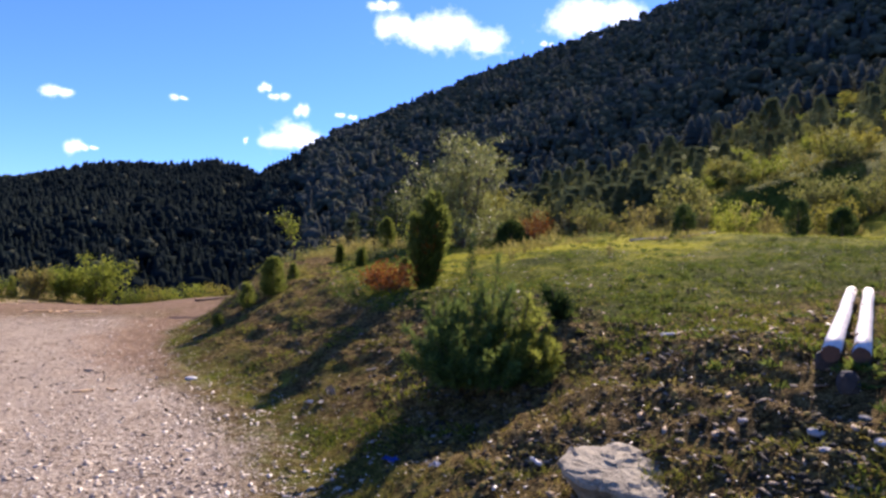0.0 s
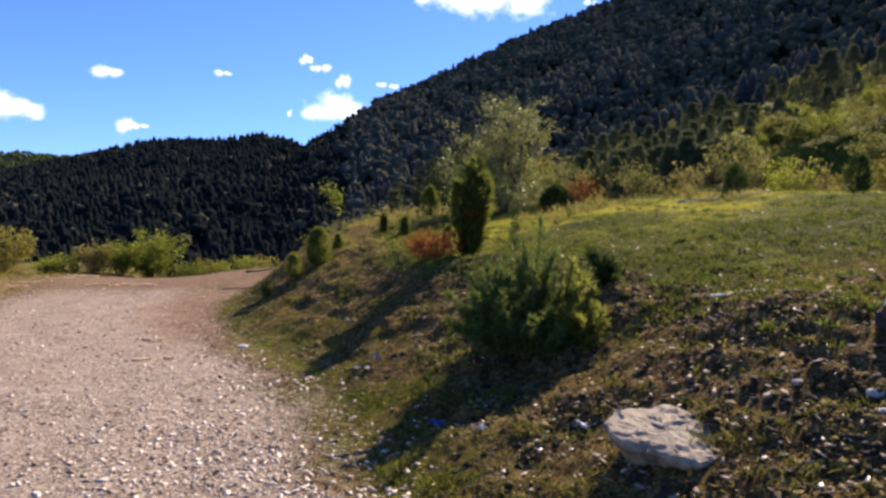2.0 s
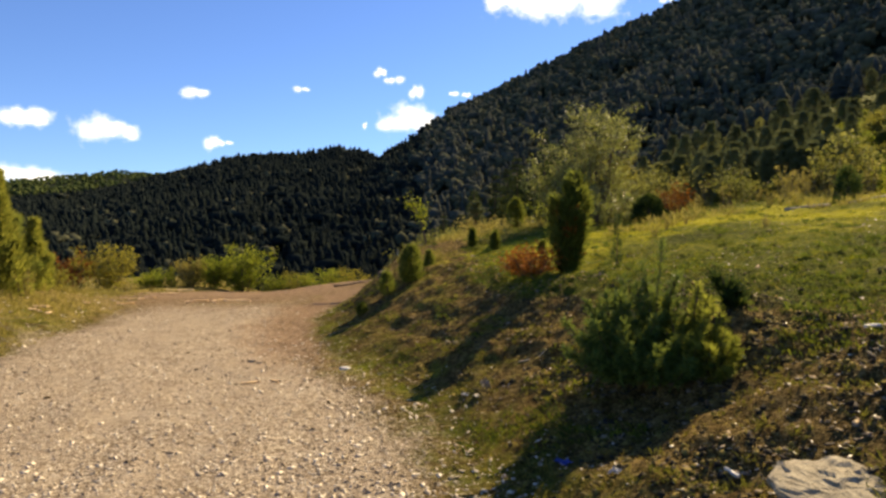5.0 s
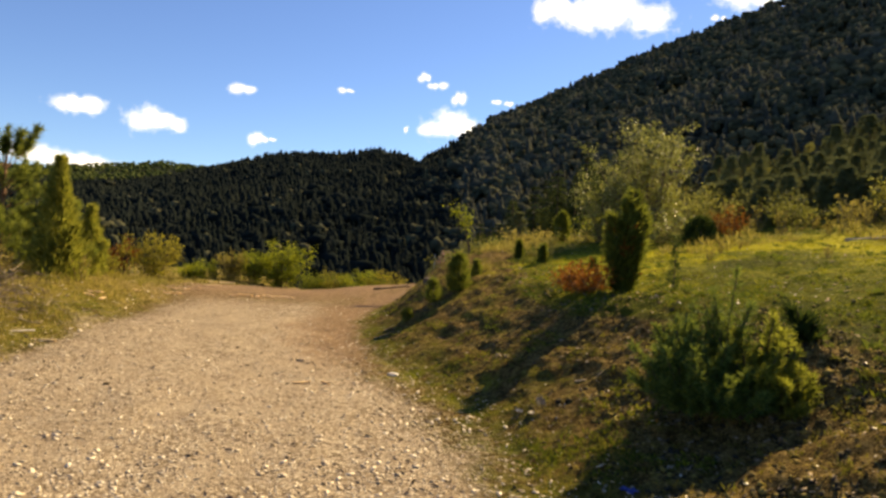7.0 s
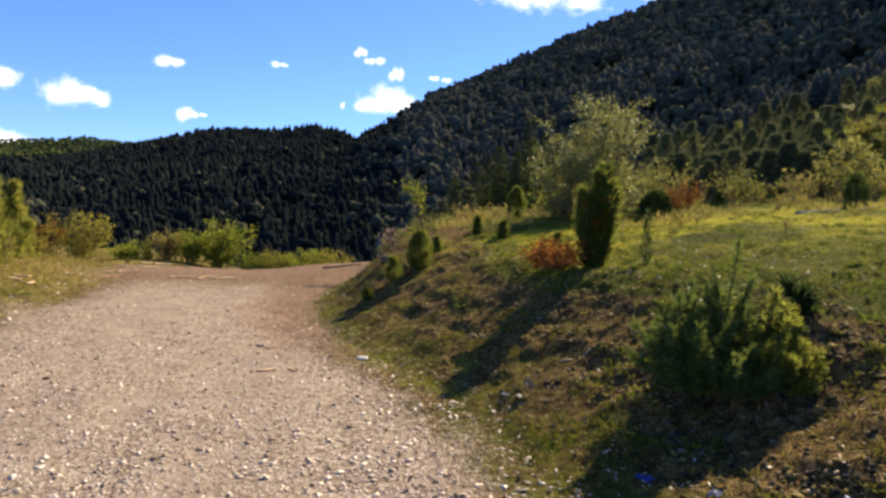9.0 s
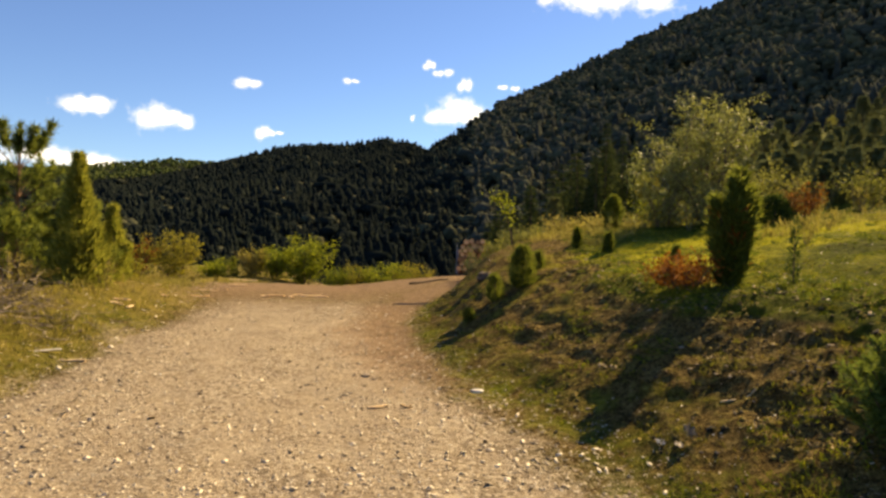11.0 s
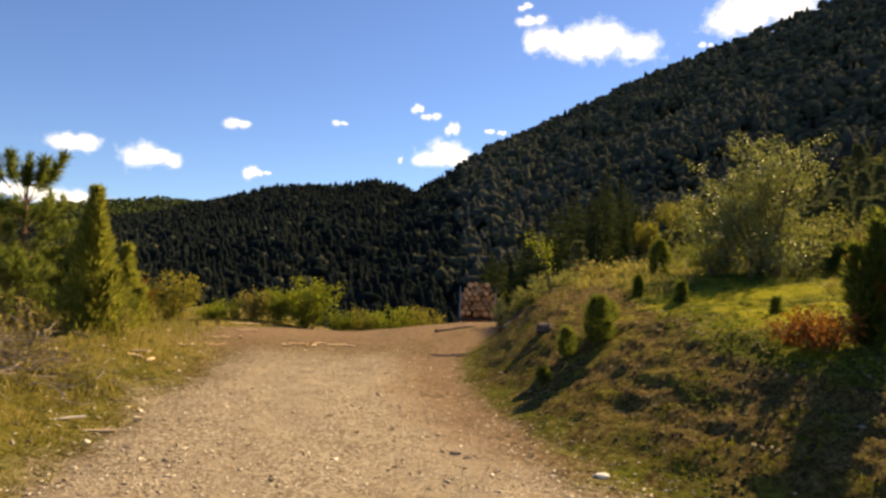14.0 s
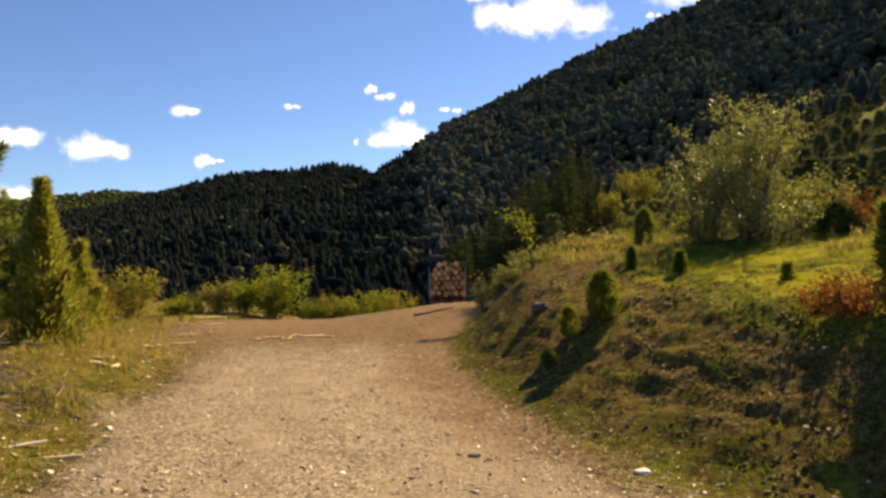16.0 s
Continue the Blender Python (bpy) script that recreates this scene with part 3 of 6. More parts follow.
def build_forest():
    g = np.random.default_rng(21)
    n = 27000
    az = np.radians(g.uniform(-62, 60, n))
    r = 95 + 545 * g.random(n) ** 0.85
    x, y = CX + r * np.sin(az), CY + r * np.cos(az)
    keep = forest_here(x, y)
    keep |= meadow_here(x, y) & (r > 95) & (g.random(n) < 0.2 + 0.4 * (r > 160))
    far_n = 3600
    az2 = np.radians(g.uniform(-62, -12, far_n))
    r2 = 1250 * (0.55 + 0.52 * g.random(far_n))
    x, y = np.concatenate([x[keep], CX + r2 * np.sin(az2)]), np.concatenate([y[keep], CY + r2 * np.cos(az2)])
    m = len(x)
    z = height(x, y, False) - 0.4
    tall = g.uniform(4.5, 9, m) * np.where(np.hypot(x, y) < 230, 0.8, 1.0) * (1 + 0.12 * vnoise(x / 40, y / 40, 33))
    # more pale broadleaves towards the near hill, lightening it as haze does
    near_hill = sstep(-7, 3, np.degrees(np.arctan2(x - CX, y - CY)))
    leafy_part = (np.hypot(x, y) > 150) * (0.04 + 0.46 * near_hill + 0.3 * near_hill * (vnoise(x / 55, y / 55, 34) > 0.1)) + 1.0 * (np.hypot(x, y) > 800)
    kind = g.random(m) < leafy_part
    blunt = ~kind & (np.hypot(x, y) > 140) & (g.random(m) < 0.18)
    pick = np.where(kind | blunt, g.integers(4, 7, m), g.integers(0, 4, m))
    tall = np.where(kind | blunt, tall * 0.8, tall)
    wide = np.where(kind, tall * g.uniform(1.1, 1.7, m), tall * g.uniform(1.5, 2.4, m))
    t = [cone_tree(5, 8, s) for s in range(4)] + [round_tree(s) for s in range(3)] + [cone_tree(9, 9, s + 20) for s in range(4)]
    pick = np.where(~kind & ~blunt & (np.hypot(x, y) < 260), pick + 7, pick)
    con = ~kind
    for name, sel, mat, label in (
        ("conifer_forest", con & (near_hill < 0.5), FOREST, "dark shaded spruce forest covering the hill across the valley"),
        ("pine_forest", con & (near_hill >= 0.5), HAZED_FOREST, "hazy grey green conifer forest covering the near hillside"),
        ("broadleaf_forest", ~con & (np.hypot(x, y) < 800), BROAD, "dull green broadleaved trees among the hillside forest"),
        ("distant_forest", ~con & (np.hypot(x, y) >= 800), FAR_BROAD, "lighter green forest on the distant hill"),
    ):
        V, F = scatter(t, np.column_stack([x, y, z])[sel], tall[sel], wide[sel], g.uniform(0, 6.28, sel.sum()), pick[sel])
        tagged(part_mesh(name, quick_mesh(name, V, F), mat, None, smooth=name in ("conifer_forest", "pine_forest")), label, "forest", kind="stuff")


# raised towards grey: the near hill's haze is in the colour
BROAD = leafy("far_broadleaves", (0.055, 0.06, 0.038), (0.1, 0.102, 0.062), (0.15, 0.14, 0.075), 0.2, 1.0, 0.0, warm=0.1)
# broadleaf green, lightened for the sunlight on the distant hill
FAR_BROAD = leafy("sunlit_far_forest", (0.035, 0.05, 0.02), (0.07, 0.09, 0.028), (0.12, 0.135, 0.04), 0.15, 1.0, 0.0, warm=0.1)
build_forest()


def build_scrub():
    g = np.random.default_rng(23)
    n = 7000
    az, r = np.radians(g.uniform(10, 58, n)), 58 + 278 * g.random(n) ** 1.4
    x, y = CX + r * np.sin(az), CY + r * np.cos(az)
    keep = (meadow_here(x, y) | (r < 95)) & ((near_ground(x, y) > 2.75) | (r > 60)) & (vnoise(x / 14, y / 14, 61) + 0.4 * g.normal(size=n) > 0.15)
    x, y, r = x[keep], y[keep], r[keep]
    tall = g.uniform(0.5, 1.5, len(x)) * (0.12 + r / 190)
    t = [round_tree(s + 9) for s in range(4)]
    V, F = scatter(t, np.column_stack([x, y, height(x, y, False) - 0.25 * tall]), tall * 1.2, tall * g.uniform(1.2, 2.0, len(x)), g.uniform(0, 6.28, len(x)), g.integers(0, 4, len(x)))
    tagged(part_mesh("scrub", quick_mesh("scrub", V, F), SCRUB, None), "olive and yellow scrub over the grassy hillside", "scrub", kind="stuff")


SCRUB = leafy("scrub_leaves", (0.06, 0.07, 0.025), (0.14, 0.135, 0.045), (0.3, 0.25, 0.08), 0.35, 1.0, 0.0)
build_scrub()


# ---- plants ----
def unit(v):
    return v / np.maximum(np.linalg.norm(v, axis=-1, keepdims=True), 1e-9)


def kites(g, p, d, length, width, droop=0.0):
    """Leaves or needle sprays: one bent kite each, from p along d."""
    n = len(p)
    d = unit(d)
    side = unit(np.cross(d, g.normal(size=(n, 3)))) * (np.broadcast_to(width, n)[:, None] / 2)
    L = np.broadcast_to(length, n)[:, None]
    mid = p + d * L * 0.5
    tip = p + d * L + np.array([0, 0, -1.0]) * droop * L
    V = np.stack([p, mid + side, tip, mid - side], 1).reshape(-1, 3)
    F = np.arange(4 * n).reshape(n, 4)
    return V, F


def tube(bm, pts, r0, r1, sides=6):
    pts = [Vector(p) for p in pts]
    rings = []
    for k, p in enumerate(pts):
        f = (pts[min(k + 1, len(pts) - 1)] - pts[max(k - 1, 0)]).normalized()
        u = f.orthogonal().normalized()
        w = f.cross(u)
        r = r0 + (r1 - r0) * k / (len(pts) - 1)
        rings.append([bm.verts.new(p + (u * math.cos(a) + w * math.sin(a)) * r) for a in [2 * math.pi * s / sides for s in range(sides)]])
    for a, b in zip(rings, rings[1:]):
        for s in range(sides):
            bm.faces.new((a[s], a[(s + 1) % sides], b[(s + 1) % sides], b[s]))
    bm.faces.new(rings[-1])
    bm.faces.new(rings[0][::-1])


def wander(g, start, way, length, steps=5, wobble=0.15, lift=0.0):
    p, d = np.array(start, float), unit(np.array(way, float))
    out = [p.copy()]
    for _ in range(steps):
        d = unit(d + g.normal(0, wobble, 3) + (0, 0, lift))
        p = p + d * length / steps
        out.append(p.copy())
    return out


PROFILES = {
    "cone": lambda u: (1 - u) ** 0.85 * np.minimum(1, u * 5 + 0.45),
    "egg": lambda u: 1.55 * np.clip(u + 0.04, 0, 1) ** 0.35 * (1 - u) ** 0.6,
    "spire": lambda u: (1 - u) ** 0.95 * np.minimum(1, u * 6 + 0.6),
    "column": lambda u: np.minimum(1, u * 4 + 0.45) * (1 - u) ** 0.75,
    "dome": lambda u: np.sqrt(np.clip(1 - u * u, 0, 1)),
}


def needle_bush(name, place, h, r, label, category, profile="egg", n=2200, spray=0.13, mat=None, lean=(0, 0), clumps=28, seed=0, group="", up=0.7):
    """A dense juniper or young conifer: upright sprays in uneven clumps over a short stem."""
    g = np.random.default_rng(seed + 100)
    n = int(n * 2.2)
    ob = thing(name, place, label, category, group)
    u0, a0 = g.random(clumps) ** 1.1, g.uniform(0, 6.28, clumps)
    which = g.integers(0, clumps, n)
    free = g.random(n) < 0.35
    u = np.where(free, g.random(n), np.clip(u0[which] + g.normal(0, 0.07, n), 0, 0.985))
    a = np.where(free, g.uniform(0, 6.28, n), a0[which] + g.normal(0, 0.33, n))
    bulge = 1 + 0.3 * np.sin(a0[which] * 3.1 + u0[which] * 7)
    rr = PROFILES[profile](u) * r * g.random(n) ** 0.35 * np.where(free, 0.92, bulge)
    out = np.column_stack([np.cos(a), np.sin(a), np.zeros(n)])
    p = out * rr[:, None] + np.column_stack([np.zeros(n), np.zeros(n), u * (h - spray * 0.8)])
    d = out * 0.55 + (0, 0, up) + g.normal(0, 0.34, (n, 3))
    p[:, 0] += lean[0] * p[:, 2]
    p[:, 1] += lean[1] * p[:, 2]
    V, F = kites(g, p, d, spray * g.uniform(0.6, 1.3, n), spray * 0.15 * g.uniform(0.7, 1.3, n))
    part_mesh("foliage", quick_mesh("foliage", V, F), mat or JUNIPER, ob)
    bm = bmesh.new()
    top = (lean[0] * h * 0.8, lean[1] * h * 0.8, h * 0.8)
    tube(bm, [(0, 0, -0.1), (top[0] * 0.5, top[1] * 0.5, top[2] * 0.5), top], min(0.03 + 0.02 * h, 0.2 * r), 0.004)
    part("stem", bm, BARK, ob)
    return ob


def ragged_juniper(name, place, spires, label, seed=0, mat=None, dead=0.0, dense=4300, taper=0.42, foot=0.35):
    """An old juniper of several leaning spires (x, y, foot, top, radius), open and dead here and there."""
    g = np.random.default_rng(seed + 200)
    ob = thing(name, place, label, "juniper")
    bm = bmesh.new()
    P, D, Q = [], [], []
    for sx, sy, z0, z1, r in spires:
        tube(bm, [(sx * 0.15, sy * 0.15, -0.08), (sx * 0.5, sy * 0.5, z0 + 0.3 * (z1 - z0)), (sx, sy, z1 * 0.95)], 0.022, 0.005, 5)
        n = int(dense * r * (z1 - z0) / 0.25)
        k = max(7, n // 70)
        u0, a0, q0 = g.random(k), g.uniform(0, 6.28, k), g.uniform(0.55, 1.25, k)
        w = g.integers(0, k, n)
        u = np.clip(u0[w] + g.normal(0, 0.06, n), 0, 0.98)
        a = a0[w] + g.normal(0, 0.4, n)
        shape = np.minimum(1, foot + 2.2 * u) * (1 - u) ** taper
        rr = r * shape * q0[w] * g.random(n) ** 0.4
        out = np.column_stack([np.cos(a), np.sin(a), np.zeros(n)])
        f = (0.15 + 0.85 * (z0 + u * (z1 - z0)) / z1)[:, None]
        P.append(out * rr[:, None] + np.array([sx, sy, 0]) * f + np.column_stack([np.zeros((n, 2)), z0 + u * (z1 - z0 - 0.08)]))
        D.append(out * 0.6 + (0, 0, 0.75) + g.normal(0, 0.32, (n, 3)))
        Q.append(g.random(k)[w] < dead * (1.6 - rr / (r * 1.1)))
    part("stem", bm, BARK, ob)
    P, D, Q = np.vstack(P), np.vstack(D), np.concatenate(Q)
    for nm, sel, m, lab in (("foliage", ~Q, mat or MID_JUNIPER, ""), ("dead_sprays", Q, RUST, "withered rusty brown sprays")):
        if sel.sum() > 10:
            V, F = kites(g, P[sel], D[sel], 0.15 * g.uniform(0.5, 1.3, sel.sum()), 0.02 * g.uniform(0.7, 1.3, sel.sum()))
            part_mesh(nm, quick_mesh(nm, V, F), m, ob, lab)
    return ob


def leafy_shrub(name, place, h, spread, label, category, mat, stems=6, leaf=0.07, leaves=2600, seed=0, group="", bark=None, sides=7, upright=1.0, low=0.25, wide=0.5):
    """A shrub or small broadleaved tree: tapering stems, limbs, twigs, and leaves along the twigs."""
    g = np.random.default_rng(seed + 300)
    ob = thing(name, place, label, category, group)
    bm = bmesh.new()
    twigs = []
    thick = (0.012 + 0.012 * h) * (0.55 if stems > 5 else 1.0)
    foot = 0.04 + 0.05 * spread * (stems > 5)
    for s in range(stems):
        a = 2 * math.pi * (s + g.uniform(-0.3, 0.3)) / stems
        tilt = g.uniform(0.15, 1.0) * spread / max(h, 0.1) if stems > 1 else 0.05
        L = h * g.uniform(0.72, 1.0)
        line = wander(g, (foot * math.cos(a), foot * math.sin(a), -0.08), (math.cos(a) * tilt, math.sin(a) * tilt, upright), L, 7, 0.10, 0.03)
        tube(bm, line, thick * g.uniform(0.6, 1.1), 0.005, 5)
        twigs.append((np.array(line[3:]), 1.0))
        for k in range(sides):
            f = low + (1 - low) * (k + g.random()) / sides
            q = f * (len(line) - 1)
            i = min(int(q), len(line) - 2)
            p = line[i] + (line[i + 1] - line[i]) * (q - i)
            b = g.uniform(0, 6.28)
            limb = wander(g, p, (math.cos(b), math.sin(b), g.uniform(0.2, 0.9)), spread * wide * (1.15 - 0.7 * f) * g.uniform(0.6, 1.3), 4, 0.18, 0.04)
            tube(bm, limb, thick * 0.3, 0.003, 4)
            twigs.append((np.array(limb[1:]), 1.3))
            for _ in range(2):
                w = limb[g.integers(1, 5)]
                b2 = g.uniform(0, 6.28)
                tw = wander(g, w, (math.cos(b2), math.sin(b2), g.uniform(0.0, 0.9)), spread * 0.22 * g.uniform(0.6, 1.3), 3, 0.2)
                twigs.append((np.array(tw), 1.0))
    part("wood", bm, bark or BARK, ob)
    wts = np.array([w * len(t) for t, w in twigs])
    which = g.choice(len(twigs), leaves, p=wts / wts.sum())
    p = np.empty((leaves, 3))
    for i, k in enumerate(which):
        t = twigs[k][0]
        q = g.random() * (len(t) - 1)
        j = min(int(q), len(t) - 2)
        p[i] = t[j] + (t[j + 1] - t[j]) * (q - j)
    p += g.normal(0, leaf * 0.8, p.shape)
    d = g.normal(0, 1, p.shape) + (0, 0, 0.25)
    V, F = kites(g, p, d, leaf * g.uniform(0.6, 1.3, leaves), leaf * 0.5 * g.uniform(0.7, 1.3, leaves), 0.15)
    part_mesh("foliage", quick_mesh("foliage", V, F), mat, ob)
    return ob


def pine_tree(name, place, h, label, seed=0, whorls=8, reach=1.0, mat=None, lower=0.12, tuft=0.16, dense=16, group="", crown_gap=False):
    """A young pine: bare ruddy trunk, whorls of upcurved limbs and bottlebrush needle tufts."""
    g = np.random.default_rng(seed + 500)
    dense = dense * 2
    ob = thing(name, place, label, "pine tree", group)
    trunk = wander(g, (0, 0, -0.1), (0.03, 0, 1), h * 0.93, 8, 0.025)
    bm = bmesh.new()
    tube(bm, trunk, 0.02 + 0.016 * h, 0.012, 7)
    part("trunk", bm, PINE_BARK, ob)
    bm = bmesh.new()
    P, D, S = [], [], []
    for k in range(whorls):
        f = lower + (1 - lower) * k / (whorls - 0.5)
        if crown_gap:
            f = lower + 0.48 * k / (whorls - 2) if k < whorls - 1 else 0.71
        q = f * 8
        i = min(int(q), 7)
        base = trunk[i] + (trunk[i + 1] - trunk[i]) * (q - i)
        L = reach * (1.0 - 0.88 * f) * g.uniform(0.85, 1.15) + 0.08
        lift, first = 0.09, 0.35
        if crown_gap and k == whorls - 1:
            L, lift, first = reach * 0.8, 0.24, 0.4
        for s in range(6):
            a = 6.28 * (s + g.uniform(-0.25, 0.25)) / 6 + k
            limb = wander(g, base, (math.cos(a), math.sin(a), (0.3 if first == 0.4 else 0.15) + 0.9 * f * f), L * g.uniform(0.7, 1.15), 5, 0.07, lift)
            tube(bm, limb, 0.012, 0.005, 4)
            ends = [(limb, first)]
            for _ in range(0 if first == 0.4 else 4):
                w = limb[g.integers(2, 5)]
                ends.append((wander(g, w, (math.cos(a + g.uniform(-1, 1)), math.sin(a + g.uniform(-1, 1)), 0.5), L * 0.35, 3, 0.08, 0.15), 0.1))
            for line, start in ends:
                line = np.array(line)
                top = start == 0.4
                n = dense * (13 if top else 3 if start > 0.2 else 2)
                # bottlebrush tufts: most needles sit on the last hand's width of each shoot
                t = np.where(g.random(n) < 0.78, 1 - (0.5 if top else 0.42) * g.random(n), start + (1 - start) * g.random(n))
                q2 = t * (len(line) - 1)
                j = np.minimum(q2.astype(int), len(line) - 2)
                way = line[j + 1] - line[j]
                P.append(line[j] + way * (q2 - j)[:, None])
                D.append(unit(way) * 0.8 + g.normal(0, 0.6, (n, 3)))
                S.append(np.full(n, 0.21 if top else tuft))
    line = np.array(trunk[6:])
    n = dense * 8
    q2 = (0.35 + 0.65 * g.random(n)) * (len(line) - 1)
    j = np.minimum(q2.astype(int), len(line) - 2)
    P.append(line[j] + (line[j + 1] - line[j]) * (q2 - j)[:, None])
    D.append(np.array([0, 0, 0.8]) + g.normal(0, 0.6, (n, 3)))
    part("wood", bm, PINE_BARK, ob)
    S.append(np.full(n, tuft))
    P, D, S = np.vstack(P), np.vstack(D), np.concatenate(S)
    V, F = kites(g, P, D, S * g.uniform(0.6, 1.2, len(P)), S * 0.09)
    part_mesh("crown", quick_mesh("crown", V, F), mat or PINE, ob, "long green needle tufts")
    return ob


def spruce_tree(name, place, h, label, seed=0, mat=None, width=0.19, group="", tiers=30):
    """A spruce: straight trunk and many whorls of drooping, feathered boughs."""
    g = np.random.default_rng(seed + 700)
    ob = thing(name, place, label, "spruce tree", group)
    bm = bmesh.new()
    tube(bm, [(0, 0, -0.3), (0, 0, h * 0.5), (0, 0, h * 0.99)], 0.012 * h + 0.02, 0.01, 6)
    part("trunk", bm, BARK, ob)
    P, D, Ls = [], [], []
    for k in range(tiers):
        u = (k + g.uniform(-0.3, 0.3)) / tiers
        z = h * (0.05 + 0.94 * u)
        for s in range(9):
            a = 6.28 * (s + g.random()) / 9
            L = h * width * (1 - u) ** 0.95 * g.uniform(0.6, 1.2) + 0.012 * h
            n = 15
            t = (np.arange(n) + g.random(n)) / n
            out = np.array([math.cos(a), math.sin(a), 0])
            P.append(np.array([0, 0, z]) + out * (t * L)[:, None] + np.array([0, 0, -1]) * (0.25 * t * L)[:, None])
            D.append(out + g.normal(0, 0.5, (n, 3)) + (0, 0, 0.05))
            Ls.append(np.full(n, 0.24 * L + 0.01 * h))
    P, D, Ls = np.vstack(P), np.vstack(D), np.concatenate(Ls)
    V, F = kites(g, P, D, Ls, Ls * 0.26, 0.12)
    part_mesh("crown", quick_mesh("crown", V, F), mat or SPRUCE, ob)
    return ob


def on(x, y, sink=0.02):
    return (x, y, ground_z(x, y) - sink)


# ---- plants on the bank and the meadow ----
def shoots_bush(name, place, lobes, label, seed=0):
    """A clump of young pine: lobes (x, y, radius, height, shoots, material) of leaning shoots set with needles."""
    g = np.random.default_rng(seed + 900)
    ob = thing(name, place, label, "pine shrub")
    bm = bmesh.new()
    groups = {}
    for lx, ly, r, h, shoots, mat in lobes:
        for _ in range(shoots):
            a, q = g.uniform(0, 6.28), r * g.random() ** 0.6
            top = h * (1.0 - 0.5 * (q / r) ** 1.7) * g.uniform(0.6, 1.05)
            foot = (lx * 0.55 + 0.35 * q * math.cos(a), ly * 0.55 + 0.35 * q * math.sin(a), -0.05)
            way = (lx * 0.45 + math.cos(a) * q * 0.75, ly * 0.45 + math.sin(a) * q * 0.75, top)
            line = np.array(wander(g, foot, way, math.hypot(0.6 * q, top), 6, 0.08, 0.05))
            tube(bm, line, 0.01, 0.004, 4)
            n = 330
            q2 = (0.1 + 0.9 * g.random(n) ** 0.8) * 6
            j = np.minimum(q2.astype(int), 5)
            step = line[j + 1] - line[j]
            P, D = groups.setdefault(mat.name, ([], [], mat))[:2]
            P.append(line[j] + step * (q2 - j)[:, None])
            D.append(unit(step) * 0.75 + g.normal(0, 0.55, (n, 3)))
    part("wood", bm, BARK, ob)
    for P, D, mat in groups.values():
        P, D = np.vstack(P), np.vstack(D)
        V, F = kites(g, P, D, 0.075 * g.uniform(0.6, 1.3, len(P)), 0.0085)
        part_mesh("crown", quick_mesh("crown", V, F), mat, ob)
    return ob


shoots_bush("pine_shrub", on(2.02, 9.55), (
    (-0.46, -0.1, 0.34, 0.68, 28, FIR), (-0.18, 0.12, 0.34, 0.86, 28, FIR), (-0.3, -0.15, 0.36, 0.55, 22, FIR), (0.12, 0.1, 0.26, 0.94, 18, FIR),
    (0.46, -0.1, 0.34, 0.74, 28, SUNLIT_SHOOTS), (0.74, -0.16, 0.3, 0.5, 20, SUNLIT_SHOOTS), (0.5, -0.32, 0.36, 0.52, 24, SUNLIT_SHOOTS), (0.12, -0.36, 0.34, 0.42, 18, FIR), (0.08, 0.12, 0.05, 1.08, 2, FIR)),
    "bushy green young pine shrub with sunlit yellow side shoots")
ragged_juniper("juniper", on(2.84, 9.85), ((-0.12, 0.0, 0.06, 0.3, 0.05), (-0.06, 0.0, 0.0, 0.22, 0.055), (0.02, 0.03, 0.0, 0.1, 0.05)), "small dark juniper leaning on the grassy bank", 1, JUNIPER)
ragged_juniper("juniper", on(2.12, 13.5), ((0.1, 0.0, 0.2, 1.46, 0.17), (-0.16, -0.05, 0.2, 1.1, 0.18), (0.22, 0.05, 0.25, 1.2, 0.17), (0.0, 0.12, 0.02, 0.8, 0.2), (0.0, -0.1, 0.35, 1.32, 0.15), (0.1, -0.12, 0.1, 0.9, 0.19)), "tall ragged dark juniper with brown sprays beside a withered bush", 2, MID_JUNIPER, 0.05, 2600, 0.55)
for k, (x, y) in enumerate(((0.37, 13.39), (0.43, 14.6), (0.4, 13.8))):
    leafy_shrub("herb", on(x, y), 0.14, 0.12, "small yellow green herb on the bank", "herb", (BUSH, BUSH, GOLD)[k], 6, 0.03, 160, 130 + k, "herbs on the bank", low=0.05)
leafy_shrub("withered_bush", on(1.6, 13.55), 0.47, 0.62, "low withered bush with rusty orange foliage", "bush", RUST, 9, 0.055, 1500, 3, low=0.1)
needle_bush("conifer_seedling", on(2.72, 13.2), 0.78, 0.055, "thin conifer seedling standing in the meadow", "seedling", "spire", 120, 0.09, seed=4)
leafy_shrub("willow", on(4.2, 21.1), 3.0, 1.6, "broad olive willow bush with light upright twigs", "willow", WILLOW, 15, 0.062, 12000, 5, upright=1.1, low=0.05, wide=0.62, sides=12)
leafy_shrub("willow", on(4.3, 21.3), 3.35, 0.35, "slim pale willow leader standing above the bush", "willow", WILLOW, 2, 0.07, 700, 6, upright=1.4, low=0.5, wide=1.3, sides=8)
leafy_shrub("willow", on(3.2, 20.9), 1.9, 0.9, "pale olive willow bush beside a taller one", "willow", WILLOW, 9, 0.07, 4200, 89, upright=1.0, low=0.0, wide=1.0, sides=9)
leafy_shrub("shrub", on(4.1, 19.9), 0.9, 1.1, "olive shrub at the foot of the willow", "shrub", WILLOW, 9, 0.07, 1900, 88, low=0.0, wide=0.8)
leafy_shrub("shrub", on(5.6, 21.6), 1.3, 1.5, "olive shrub beside the willow", "shrub", OLIVE, 10, 0.08, 2600, 19, low=0.03)
leafy_shrub("shrub", on(3.3, 21.4), 0.8, 1.0, "low olive shrub beside the willow", "shrub", BUSH, 9, 0.07, 1500, 20, low=0.03)
